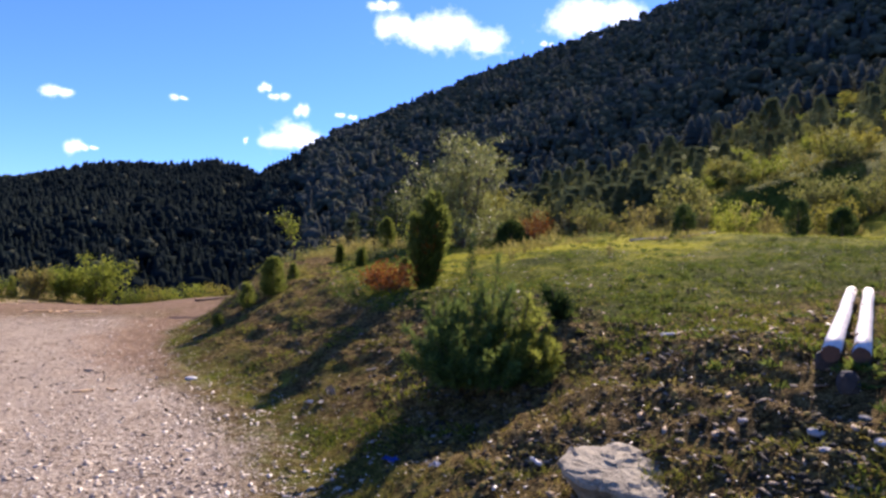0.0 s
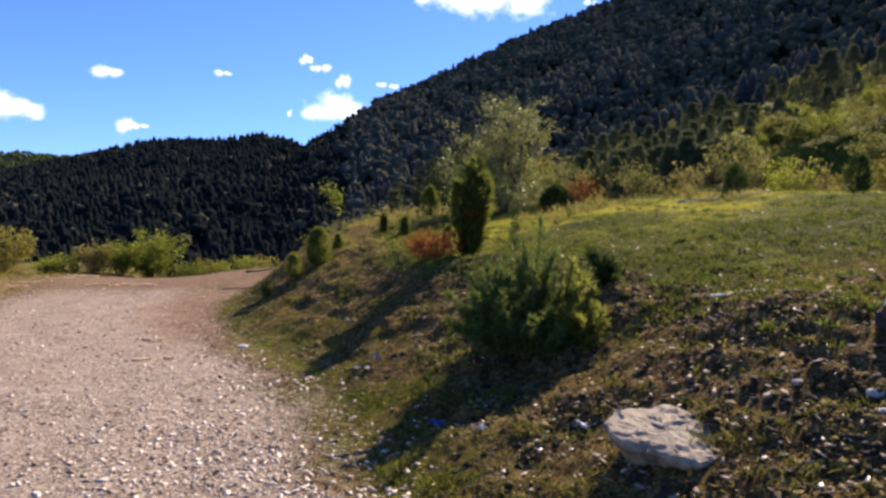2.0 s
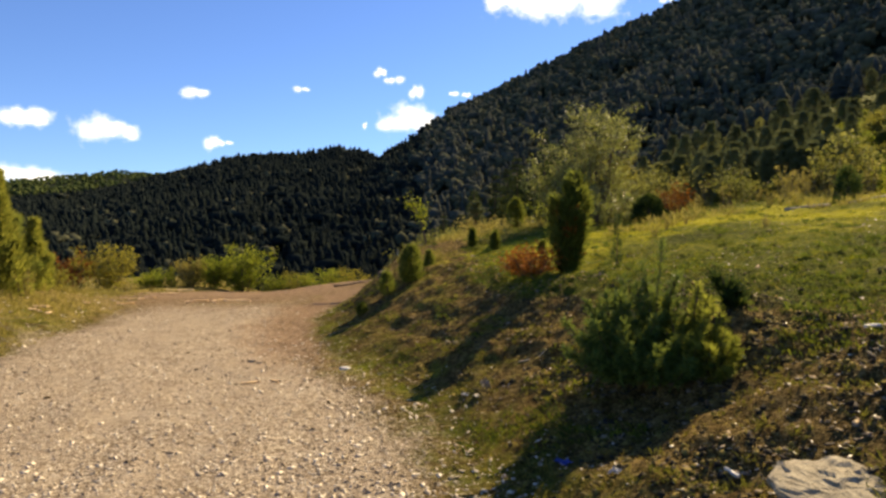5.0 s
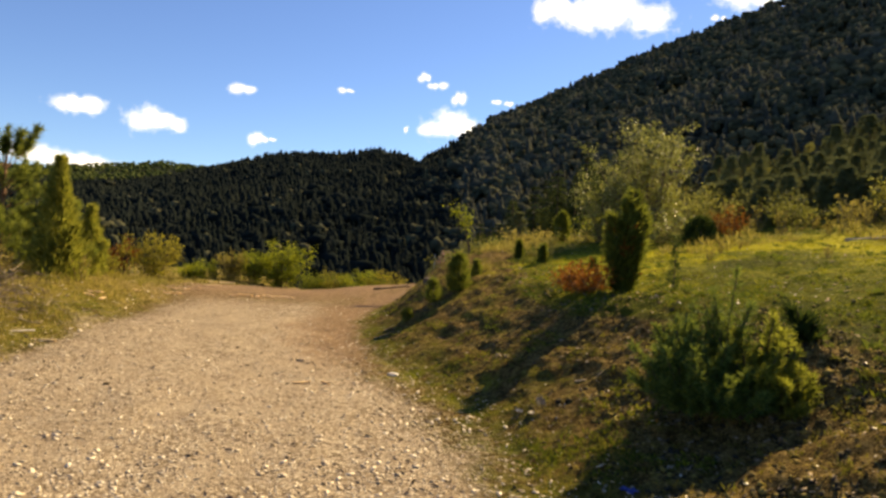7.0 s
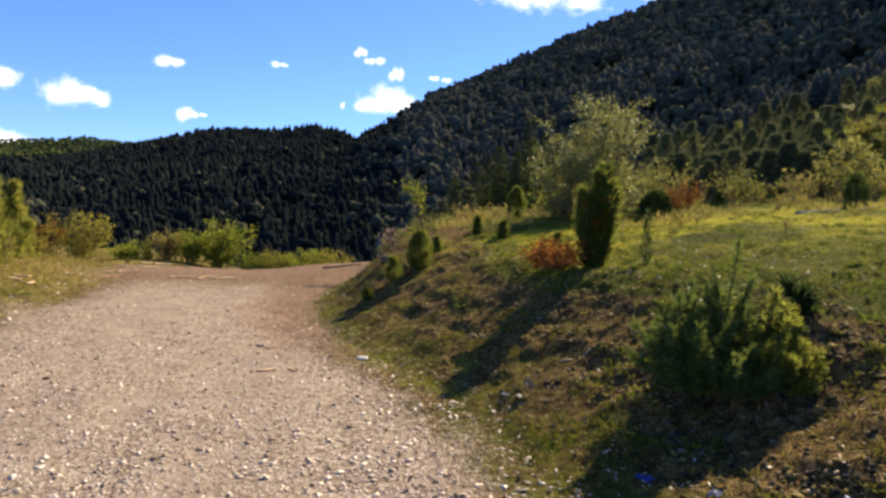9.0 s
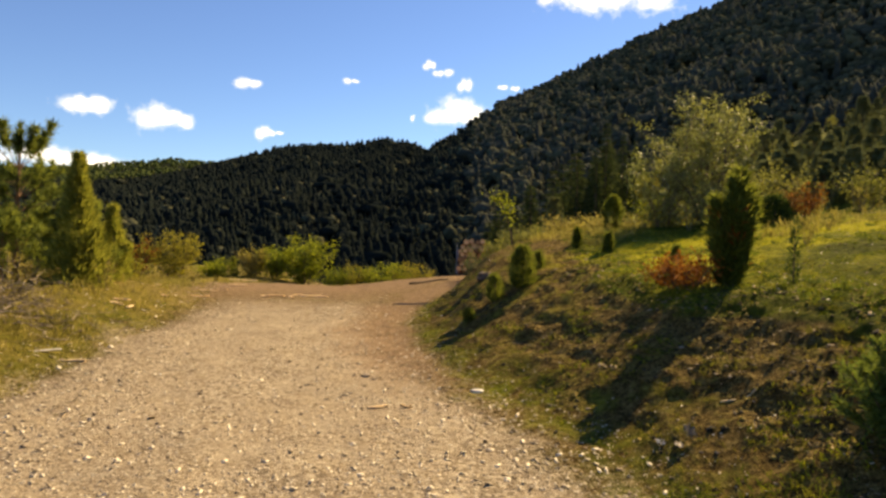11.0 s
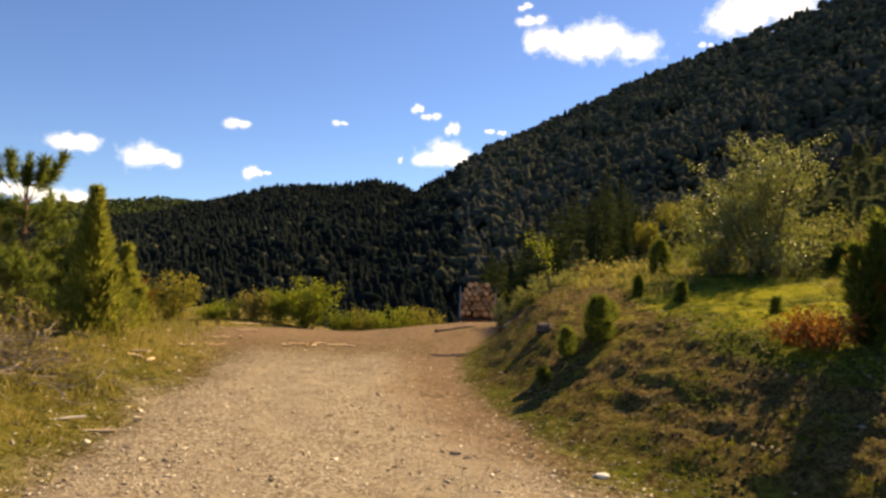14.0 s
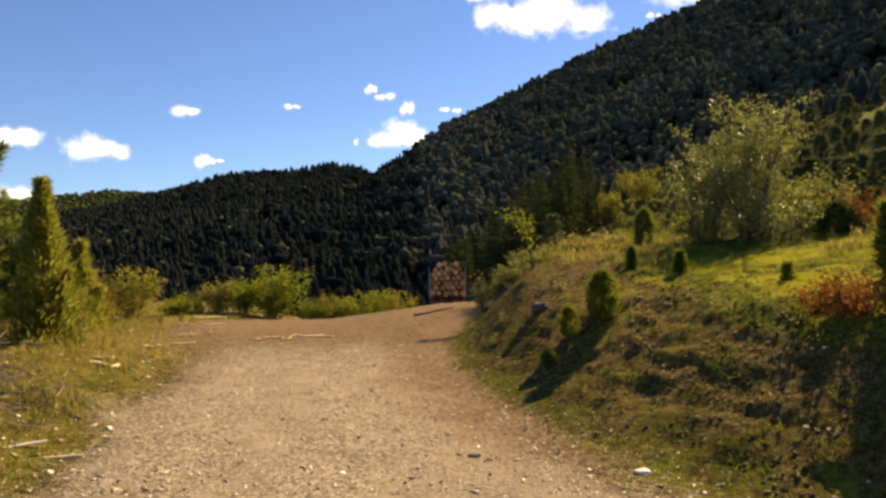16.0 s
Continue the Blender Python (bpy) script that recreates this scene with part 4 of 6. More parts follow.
needle_bush("juniper", on(-0.2, 15.9), 0.68, 0.235, "rounded green juniper on the road bank", "juniper", "egg", 1700, 0.09, mat=MID_JUNIPER, seed=6, clumps=70, group="junipers on the bank")
needle_bush("juniper", on(-0.62, 15.95), 0.47, 0.13, "small green juniper on the road bank", "juniper", "egg", 700, 0.09, mat=MID_JUNIPER, seed=7, group="junipers on the bank")
needle_bush("juniper", on(0.1, 16.6), 0.36, 0.1, "small green juniper on the road bank", "juniper", "column", 500, 0.08, mat=MID_JUNIPER, seed=8, group="junipers on the bank")
needle_bush("juniper", on(-1.0, 15.4), 0.24, 0.09, "small green juniper on the road bank", "juniper", "egg", 350, 0.07, mat=MID_JUNIPER, seed=9, group="junipers on the bank")
needle_bush("juniper", on(0.98, 18.6), 0.45, 0.08, "slim green juniper in the meadow", "juniper", "column", 600, 0.1, mat=MID_JUNIPER, seed=10, group="meadow junipers")
needle_bush("juniper", on(1.38, 17.4), 0.42, 0.085, "slim green juniper in the meadow", "juniper", "column", 600, 0.1, mat=MID_JUNIPER, seed=11, group="meadow junipers")
needle_bush("juniper", on(2.27, 22.0), 0.9, 0.22, "dark oval juniper in the meadow", "juniper", "egg", 1600, 0.11, mat=MID_JUNIPER, seed=12, clumps=70, group="meadow junipers")
needle_bush("juniper", on(2.05, 15.5), 0.3, 0.075, "slim green juniper in the meadow", "juniper", "column", 260, 0.09, mat=MID_JUNIPER, seed=13, group="meadow junipers")
needle_bush("juniper", on(5.0, 19.3), 0.6, 0.36, "dark low juniper beside an orange bush", "juniper", "dome", 1400, 0.12, seed=14)
leafy_shrub("withered_bush", on(5.6, 19.4), 0.8, 0.5, "withered orange brown bush in the meadow", "bush", RUST, 7, 0.06, 800, 15, low=0.1)
leafy_shrub("sapling", on(-0.12, 22.7), 2.0, 0.6, "slender pale green broadleaved sapling", "sapling", BUSH, 1, 0.1, 260, 16, sides=9, low=0.5, wide=0.6)
for k, (x, y, h) in enumerate(((10.2, 16.2, 0.8), (11.4, 16.4, 0.7), (12.3, 17.4, 0.75), (13.0, 15.8, 0.9), (9.0, 18.5, 0.7), (13.8, 18.8, 1.0))):
    needle_bush("juniper", on(x, y), h, 0.26, "dark green juniper on the slope behind the meadow", "juniper", "egg", 700, 0.12, seed=140 + k, group="junipers on the slope")
leafy_shrub("shrub", on(14.6, 20.5), 1.0, 1.3, "olive shrub on the slope", "shrub", OLIVE, 14, 0.08, 6000, 86, low=0.02, wide=0.75)
leafy_shrub("shrub", on(14.4, 15.2), 0.9, 1.3, "olive shrub on the slope", "shrub", OLIVE, 12, 0.08, 5000, 87, low=0.02, wide=0.75)
leafy_shrub("shrub", on(7.6, 20.8), 1.1, 1.3, "low grey green shrub in the meadow", "shrub", OLIVE, 8, 0.07, 1600, 18)

for k, (bx, by, bh, mat) in enumerate(((-0.75, 24.6, 0.95, OLIVE), (-0.1, 25.4, 0.9, PINE_DARK), (-1.15, 25.2, 0.8, PINE_DARK), (0.5, 26.0, 0.8, OLIVE), (-0.45, 23.6, 0.5, OLIVE))):
    leafy_shrub("brow_shrub", on(bx, by), bh, 0.7, "ragged olive and brown shrub over the brow of the bank", "shrub", mat, 9, 0.08, 800, 160 + k, "shrubs over the brow", low=0.03, wide=0.5)
pine_tree("pine_tree", on(1.5, 29.6), 2.3, "pale green young pine behind the brow", 6, reach=0.75, mat=PINE_DARK, dense=10, whorls=7)

# ---- verge on the other side ----
pine_tree("pine_tree", on(-10.4, 18.2), 3.45, "young pine with a candelabra top and ruddy trunk", 1, reach=1.3, tuft=0.16, crown_gap=True, dense=17)
pine_tree("pine_tree", on(-11.6, 17.6), 1.95, "bushy young pine on the verge", 2, reach=1.45, dense=12, tuft=0.17, whorls=7)
pine_tree("pine_tree", on(-9.9, 17.2), 1.3, "low bushy young pine on the verge", 3, reach=1.2, dense=12, tuft=0.17, whorls=6)
pine_tree("pine_tree", on(-9.3, 18.6), 1.75, "bushy young pine beside a juniper", 4, reach=1.0, dense=12, tuft=0.17, whorls=7)
ragged_juniper("juniper", on(-8.25, 17.0), ((0.0, 0.0, 0.0, 2.5, 0.66), (0.36, 0.0, 0.0, 1.15, 0.36), (-0.36, 0.1, 0.0, 1.0, 0.36), (0.1, -0.3, 0.0, 0.8, 0.4)), "tall conical juniper beside the road", 20, GREEN_JUNIPER, dense=1700, taper=1.1, foot=0.85)
ragged_juniper("juniper", on(-8.6, 18.7), ((0.0, 0.0, 0.0, 1.65, 0.4), (0.3, 0.0, 0.0, 0.85, 0.28), (-0.2, -0.1, 0.0, 0.7, 0.28)), "slim conical juniper beside the road", 21, GREEN_JUNIPER, dense=1700, taper=1.05, foot=0.85)
leafy_shrub("shrub", on(-9.3, 20.4), 0.8, 0.7, "small yellowing shrub beside a juniper", "shrub", GOLD, 9, 0.08, 1100, 24, low=0.02)
leafy_shrub("shrub", on(-15.2, 34.7), 2.2, 2.0, "yellow green shrub at the edge of the turning place", "shrub", GOLD, 9, 0.15, 2300, 22, low=0.04, wide=0.45)
leafy_shrub("shrub", on(-16.8, 34.2), 1.9, 1.0, "orange leaved shrub at the edge of the turning place", "shrub", RUST, 7, 0.13, 1100, 25, low=0.2)
leafy_shrub("shrub", on(-9.9, 37.4), 2.5, 1.7, "leafy green shrub at the edge of the turning place", "shrub", BUSH, 11, 0.15, 3400, 23, low=0.04, wide=0.42)
leafy_shrub("shrub", on(-12.4, 36.9), 1.5, 1.1, "tan and green shrub at the edge of the turning place", "shrub", STRAW, 9, 0.12, 1900, 26, low=0.04)
leafy_shrub("shrub", on(-11.4, 37.2), 1.7, 1.2, "light green shrub at the edge of the turning place", "shrub", BUSH, 9, 0.13, 2300, 27, low=0.04)
needle_bush("juniper", on(-13.1, 36.3), 1.0, 0.2, "slim juniper at the edge of the turning place", "juniper", "column", 500, 0.14, GREEN_JUNIPER, seed=28)
for k, (bx, by, bh) in enumerate(((-8.4, 37.8, 1.2), (-7.3, 37.6, 1.6), (-6.2, 37.2, 1.85), (-5.2, 36.8, 1.95), (-4.3, 36.6, 1.9), (-13.9, 35.9, 0.8), (-18.6, 34.6, 1.3), (-20.6, 33.6, 1.8), (-23, 32.5, 1.5), (-25.5, 31, 2.0))):
    leafy_shrub("low_shrub", (bx, by, ground_z(bx, by) - 0.05), bh, 1.15, "low yellow green shrub along the slope edge", "shrub", (BUSH, GOLD, BUSH)[k % 3], 10, 0.12, 1700, 30 + k, "shrubs along the slope edge", low=0.03, wide=0.7)
for k, (bx, by, bh, mat) in enumerate(((0.9, 27.0, 0.7, OLIVE), (1.9, 28.0, 0.8, STRAW), (0.2, 25.0, 0.45, OLIVE), (2.6, 26.2, 0.6, STRAW), (3.4, 29.5, 1.0, OLIVE), (1.4, 24.5, 0.4, STRAW))):
    leafy_shrub("bank_shrub", on(bx, by), bh, 0.9, "scrubby shrub on the top of the bank", "shrub", mat, 9, 0.09, 1300, 90 + k, "shrubs on the bank", low=0.03, wide=0.7)


# ---- hillside trees, built once and set out again ----
def repeat(ob, spots, sink=0.05):
    """Sets copies of a thing on the ground at (x, y, size, turn)."""
    for k, (x, y, size, turn) in enumerate(spots):
        m = Matrix.Translation((x, y, ground_z(x, y) - sink)) @ Matrix.Rotation(turn, 4, "Z") @ Matrix.Diagonal((size, size, size, 1))
        if k == 0:
            ob.matrix_basis = m
        else:
            copy_thing(ob, m).scale = (size, size, size)


def on_lane(x, y, wide=4.0):
    return bool(lane_at(np.array(x), np.array(y))[0] < wide)


def spots_on_slope(g, n, az, r, size, clear=0.0):
    out = []
    while len(out) < n:
        a, q = radians(g.uniform(*az)), r[0] + (r[1] - r[0]) * g.random() ** 0.8
        x, y = CX + q * math.sin(a), CY + q * math.cos(a)
        if not on_lane(x, y):
            out.append((x, y, g.uniform(*size), g.uniform(0, 6.28)))
    return out


_g = np.random.default_rng(5)
for k in range(3):
    pine = pine_tree("hillside_pine", (0, 0, 0), 2.6, "young dark green pine on the grassy slope", 40 + k, 8, 0.95, PINE_DARK, 0.04, 0.26, 7, "young pines on the slope")
    repeat(pine, spots_on_slope(_g, 26, (19, 33), (20.5, 30), (0.3, 0.62)) + spots_on_slope(_g, 26, (16, 33), (26, 60), (0.4, 0.95)) + spots_on_slope(_g, 5, (33, 48), (30, 60), (0.4, 0.8)) + spots_on_slope(_g, 26, (17, 50), (60, 150), (0.6, 1.7)))
for k in range(3):
    tree = spruce_tree("spruce_tree", (0, 0, 0), 10.0, "dark spruce at the edge of the forest", 50 + k, group="spruces at the forest edge")
    rows = []
    for _ in range(16):
        a = _g.uniform(0.5, 13.5)
        top = np.interp(a, (-7, 0, 5, 9, 11.6, 13.5), (1.5, 3.8, 6.2, 8.0, 9.4, 7.0)) * _g.uniform(0.7, 1.0)
        r = _g.uniform(60, 98)
        x, y = -2 + r * math.sin(radians(a)), 6.5 + r * math.cos(radians(a))
        rows.append((x, y, float(np.clip((1.7 + r * math.tan(radians(top)) - ground_z(x, y)) / 10, 0.4, 1.7)), _g.uniform(0, 6.28)))
    repeat(tree, rows, 0.2)
for k, (mat, label, size) in enumerate(((BUSH, "olive shrub on the grassy slope", (0.5, 1.3)), (OLIVE, "pale shrub on the grassy slope", (0.5, 1.4)), (GOLD, "yellowing shrub on the grassy slope", (0.4, 1.0)))):
    bush = leafy_shrub("slope_shrub", (0, 0, 0), 1.8, 1.5, label, "shrub", mat, 6, 0.14, 1300, 60 + k, "shrubs on the slope", low=0.1, sides=5)
    repeat(bush, spots_on_slope(_g, 24, (9, 52), (27, 85), (size[0] * 0.5, size[1] * 0.6)) + spots_on_slope(_g, 22, (22, 50), (80, 200), (0.5, 1.4)) + spots_on_slope(_g, 5, (3, 9), (30, 55), (0.4, 0.8)) + spots_on_slope(_g, 8, (33, 48), (17.5, 34), (0.45, 0.95)))
leafy_shrub("slope_tree", (18.9, 77, ground_z(18.9, 77)), 4.2, 3.0, "round yellow green tree below the forest", "tree", GOLD, 10, 0.22, 3000, 70)
leafy_shrub("slope_tree", (14.5, 72, ground_z(14.5, 72)), 3.6, 1.6, "yellow green tree beside the spruces", "tree", GOLD, 6, 0.22, 1500, 71)
for k, (sx, sy, top) in enumerate(((10.0, 69.8, 12.6), (7.6, 73.0, 10.4), (8.7, 67.0, 9.0), (5.6, 76.0, 8.8), (11.2, 74.0, 11.0), (3.4, 80.0, 7.6))):
    spruce_tree("spruce_tree", (sx, sy, ground_z(sx, sy) - 0.2), top - ground_z(sx, sy), "tall dark spruce at the edge of the forest", 80 + k, None, 0.19, "spruces at the forest edge", 26)
spruce_tree("spruce_tree", on(7.4, 47.0, 0.1), 3.4, "small grey green spruce above the road", 72, PINE_DARK, 0.24, tiers=14)


# ---- timber lorry and trailer on the road below the crest ----
def box_bm(bm, lo, hi, bevel=0.0):
    r = bmesh.ops.create_cube(bm, size=1.0)
    c, s = [(a + b) / 2 for a, b in zip(lo, hi)], [b - a for a, b in zip(lo, hi)]
    for v in r["verts"]:
        v.co = Vector((v.co.x * s[0] + c[0], v.co.y * s[1] + c[1], v.co.z * s[2] + c[2]))
    if bevel:
        bmesh.ops.bevel(bm, geom=list({e for v in r["verts"] for e in v.link_edges}), offset=bevel, segments=2, affect="EDGES")


def box(name, lo, hi, mat, parent, label="", bevel=0.01):
    bm = bmesh.new()
    box_bm(bm, lo, hi, bevel)
    return part(name, bm, mat, parent, label)


def turned(name, rings, mat, parent, where, label="", sides=24):
    """A wheel part turned round the x axis, from (x, radius) rings."""
    bm = bmesh.new()
    loops = [[bm.verts.new((x, r * math.cos(6.28319 * s / sides), r * math.sin(6.28319 * s / sides))) for s in range(sides)] for x, r in rings]
    for a, b in zip(loops, loops[1:]):
        for s in range(sides):
            bm.faces.new((a[s], a[(s + 1) % sides], b[(s + 1) % sides], b[s]))
    bm.faces.new(loops[0])
    bm.faces.new(loops[-1][::-1])
    bmesh.ops.recalc_face_normals(bm, faces=bm.faces)
    ob = part(name, bm, mat, parent, label, True)
    ob.location = where
    return ob


def wheel(parent, x, y, r=0.5):
    s = 1 if x > 0 else -1
    tyre = turned("tyre", [(-0.24, r * 0.6), (-0.24, r * 0.93), (-0.2, r), (0.2, r), (0.24, r * 0.93), (0.24, r * 0.6)], RUBBER, parent, (x, y, r))
    turned("rim", [(0.1 * s, 0.1), (0.12 * s, r * 0.3), (0.22 * s, r * 0.5), (0.25 * s, r * 0.58), (0.2 * s, r * 0.6)], STEEL, tyre, (0, 0, 0))


def log_mesh(length, r, seed):
    g = np.random.default_rng(seed + 1300)
    bm = bmesh.new()
    rings = []
    for k in range(9):
        y = length * k / 8
        rr = r * (1.04 - 0.12 * k / 8)
        cx, cz = 0.015 * g.normal(), 0.015 * g.normal()
        rings.append([bm.verts.new((cx + rr * (1 + 0.05 * g.normal()) * math.cos(6.28319 * s / 12), y, cz + rr * (1 + 0.05 * g.normal()) * math.sin(6.28319 * s / 12))) for s in range(12)])
    for a, b in zip(rings, rings[1:]):
        for s in range(12):
            bm.faces.new((a[s], b[s], b[(s + 1) % 12], a[(s + 1) % 12])).smooth = True
    for ring in (rings[0], rings[-1][::-1]):
        bm.faces.new(ring).material_index = 1
    bmesh.ops.recalc_face_normals(bm, faces=bm.faces)
    me = bpy.data.meshes.new("log")
    bm.to_mesh(me)
    bm.free()
    me.materials.append(LOG_BARK)
    me.materials.append(LOG_END)
    return me


def rig_pose(x, y, turn):
    """A vehicle's pose on the falling haul road, its tail at (x, y)."""
    c, q = math.sin(radians(turn)), math.cos(radians(turn))
    z0, z1 = (float(lane_at(np.array(x - c * k), np.array(y + q * k))[1]) for k in (1.3, 7.0))
    slope = math.atan2(z1 - z0, 5.7)
    m = Matrix.Translation((x, y, z0 - 1.3 * math.tan(slope) + 0.03)) @ Matrix.Rotation(radians(turn), 4, "Z")
    return m @ Matrix.Rotation(slope, 4, "X")


TRAILER, LORRY = rig_pose(-1.9, 48.7, 0.0), rig_pose(-1.88, 59.2, 0.0)


def load(rig, y0, length, floor, rows, seed, group, label):
    """A stack of logs between the stakes, laid row on row."""
    g = np.random.default_rng(seed)
    meshes = [log_mesh(length, r, seed + k) for k, r in enumerate((0.15, 0.17, 0.19, 0.165, 0.18))]
    for row in range(rows):
        n = 6 if row % 2 == 0 else 5
        z = floor + 0.19 + row * 0.315
        if row >= rows - 2:
            n = 5 if row == rows - 2 else 4
        for k in range(n):
            ob = new("log", meshes[g.integers(0, 5)])
            x = (k - (n - 1) / 2) * 0.372 + g.normal(0, 0.012)
            flip = g.random() < 0.35
            m = Matrix.Translation((x, y0 + g.uniform(-0.3, 0.3) + (length if flip else 0), z)) @ Matrix.Rotation(g.uniform(0, 6.28), 4, "Y")
            if flip:
                m = m @ Matrix.Rotation(math.pi, 4, "Z")
            ob.matrix_basis = rig @ m
            tagged(ob, label, "log", group)


def bunks(ob, ys, floor, top):
    for y in ys:
        box("bunk", (-1.22, y - 0.08, floor - 0.16), (1.22, y + 0.08, floor), IRON, ob)
        for x in (-1.19, 1.19):
            box("stake", (x - 0.025, y - 0.045, floor), (x + 0.03, y + 0.05, top), STEEL, ob, "pale steel stake", 0.015)


trailer = tagged(new("log_trailer"), "dusty red timber trailer with steel stakes", "trailer")
trailer.matrix_basis = TRAILER
for x in (-0.45, 0.45):
    box("beam", (x - 0.08, 0.3, 0.85), (x + 0.08, 8.1, 1.12), RED_PAINT, trailer)
bunks(trailer, (0.9, 3.0, 5.2, 7.3), 1.3, 3.4)
box("bumper", (-1.15, 0.15, 0.55), (1.15, 0.27, 0.75), RED_PAINT, trailer)
for x in (-0.85, 0.85):
    box("tail_lamp", (x - 0.2, 0.11, 0.8), (x + 0.2, 0.17, 0.93), TAIL_LAMP, trailer, "red tail lamp")
    box("mudflap", (x - 0.28, 0.32, 0.28), (x + 0.28, 0.35, 0.9), RUBBER, trailer)
for y in (1.3, 2.7, 6.6):
    box("axle", (-0.9, y - 0.07, 0.43), (0.9, y + 0.07, 0.57), IRON, trailer)
    for x in (-0.92, 0.92):
        wheel(trailer, x, y)
box("drawbar", (-0.1, 8.0, 0.75), (0.1, 10.4, 0.95), IRON, trailer)
load(TRAILER, 0.05, 8.0, 1.3, 7, 11, "logs on the trailer", "brown barked log stacked on the trailer")

lorry = tagged(new("timber_lorry"), "blue timber lorry with a red loading crane", "lorry")
lorry.matrix_basis = LORRY
for x in (-0.45, 0.45):
    box("beam", (x - 0.09, 0.1, 0.85), (x + 0.09, 9.0, 1.12), IRON, lorry)
bunks(lorry, (0.5, 2.5, 4.8), 1.3, 3.4)
for y in (1.2, 2.6, 7.5):
    box("axle", (-0.9, y - 0.07, 0.43), (0.9, y + 0.07, 0.57), IRON, lorry)
    for x in (-0.95, 0.95):
        wheel(lorry, x, y)
bm = bmesh.new()
box_bm(bm, (-1.22, 6.8, 0.75), (1.22, 9.1, 3.05), 0.12)
cab = part("cab", bm, BLUE_PAINT, lorry, "sky blue cab")
box("rear_window", (-0.6, 6.77, 2.0), (0.6, 6.81, 2.7), WINDOW, cab)
box("windscreen", (-1.0, 9.09, 1.9), (1.0, 9.13, 2.75), WINDOW, cab)
for x in (-1.235, 1.235):
    box("side_window", (x - 0.02, 7.8, 1.9), (x + 0.02, 8.8, 2.7), WINDOW, cab)
bm = bmesh.new()
tube(bm, [(0, 6.1, 1.0), (0, 6.1, 3.3)], 0.18, 0.15, 10)
tube(bm, [(0, 6.1, 3.3), (0.1, 4.5, 3.95), (0.1, 3.2, 3.75)], 0.13, 0.1, 8)
part("crane", bm, RED_PAINT, lorry, "folded red loading crane")
load(LORRY, 0.1, 5.6, 1.3, 7, 12, "logs on the lorry", "brown barked log stacked on the lorry")


# ---- stones, logs and leavings ----
def lump(name, size, seed, mat, place, label="", category="stone", turn=0.0, tilt=(0, 0), rough=0.25, group="", sink=0.3, detail=3):
    g = np.random.default_rng(seed + 1500)
    bm = bmesh.new()
    bmesh.ops.create_icosphere(bm, subdivisions=detail, radius=1.0)
    off = Vector(g.uniform(-9, 9, 3))
    for v in bm.verts:
        n = noise.noise(v.co * 1.3 + off) + 0.5 * noise.noise(v.co * 3.1 + off)
        c = v.co * (1 + rough * n)
        for ax in range(3):
            c[ax] = math.copysign(abs(c[ax]) ** 0.85, c[ax])
        v.co = Vector((c.x * size[0] / 2, c.y * size[1] / 2, c.z * size[2] / 2))
    me = bpy.data.meshes.new(name)
    bm.to_mesh(me)
    bm.free()
    me.materials.append(mat)
    ob = new(name, me)
    z = ground_z(*place) + size[2] * (0.5 - sink)
    ob.matrix_basis = Matrix.Translation((*place, z)) @ Euler((radians(tilt[0]), radians(tilt[1]), radians(turn))).to_matrix().to_4x4()
    return tagged(ob, label, category, group)


DARK_ROCK = surface("dark_stone", (0.02, 0.016, 0.012), (0.075, 0.06, 0.045), 8, 0.95, 25, 0.6, 0.02)


def slab_rock(x, y, z):
    """The flat pale boulder: a broken slab with stepped layers on top and a thick undercut rim."""
    g = np.random.default_rng(3)
    bm = bmesh.new()
    n = 60
    reach = [0.26, 0.28, 0.31, 0.25, 0.29, 0.3, 0.28, 0.22, 0.2, 0.27, 0.28, 0.3, 0.26]
    outline = [np.interp(k / n * 12, range(13), reach) + 0.008 * g.normal() for k in range(n)]
    rings = []
    for h, f in ((-0.3, 0.5), (-0.14, 0.68), (-0.075, 0.84), (-0.045, 0.95), (-0.02, 1.0), (0.0, 0.975), (0.006, 0.9), (0.008, 0.82), (0.01, 0.72), (0.01, 0.62), (0.012, 0.52), (0.012, 0.42), (0.012, 0.32), (0.012, 0.22), (0.012, 0.1)):
        ring = []
        for k in range(n):
            a = 6.28319 * k / n
            px, py = f * outline[k] * math.cos(a), f * outline[k] * math.sin(a)
            # thin layers broken off along the bedding, running across the slab
            q = noise.noise(Vector((px * 5 + py * 3, py * 9, 4.2))) + 0.5 * noise.noise(Vector((px * 14, py * 20, 1.0)))
            step = 0.011 * round(q * 1.6) + 0.004 * noise.noise(Vector((px * 40, py * 40, 2.0)))
            ring.append(bm.verts.new((px, py, h + (step if h > -0.03 else 0.012 * noise.noise(Vector((a * 3, h * 30, 1.0)))))))
        rings.append(ring)
    for a, b in zip(rings, rings[1:]):
        for s in range(n):
            bm.faces.new((a[s], a[(s + 1) % n], b[(s + 1) % n], b[s]))
    bm.faces.new(rings[-1])
    me = bpy.data.meshes.new("boulder")
    bm.to_mesh(me)
    bm.free()
    me.materials.append(ROCK)
    ob = new("boulder", me)
    ob.matrix_basis = Matrix.Translation((x, y, z)) @ Euler((radians(12), radians(-2), 0)).to_matrix().to_4x4()
    tagged(ob, "flat pale grey boulder lying on the bank", "boulder")


slab_rock(2.22, 7.31, 0.49)


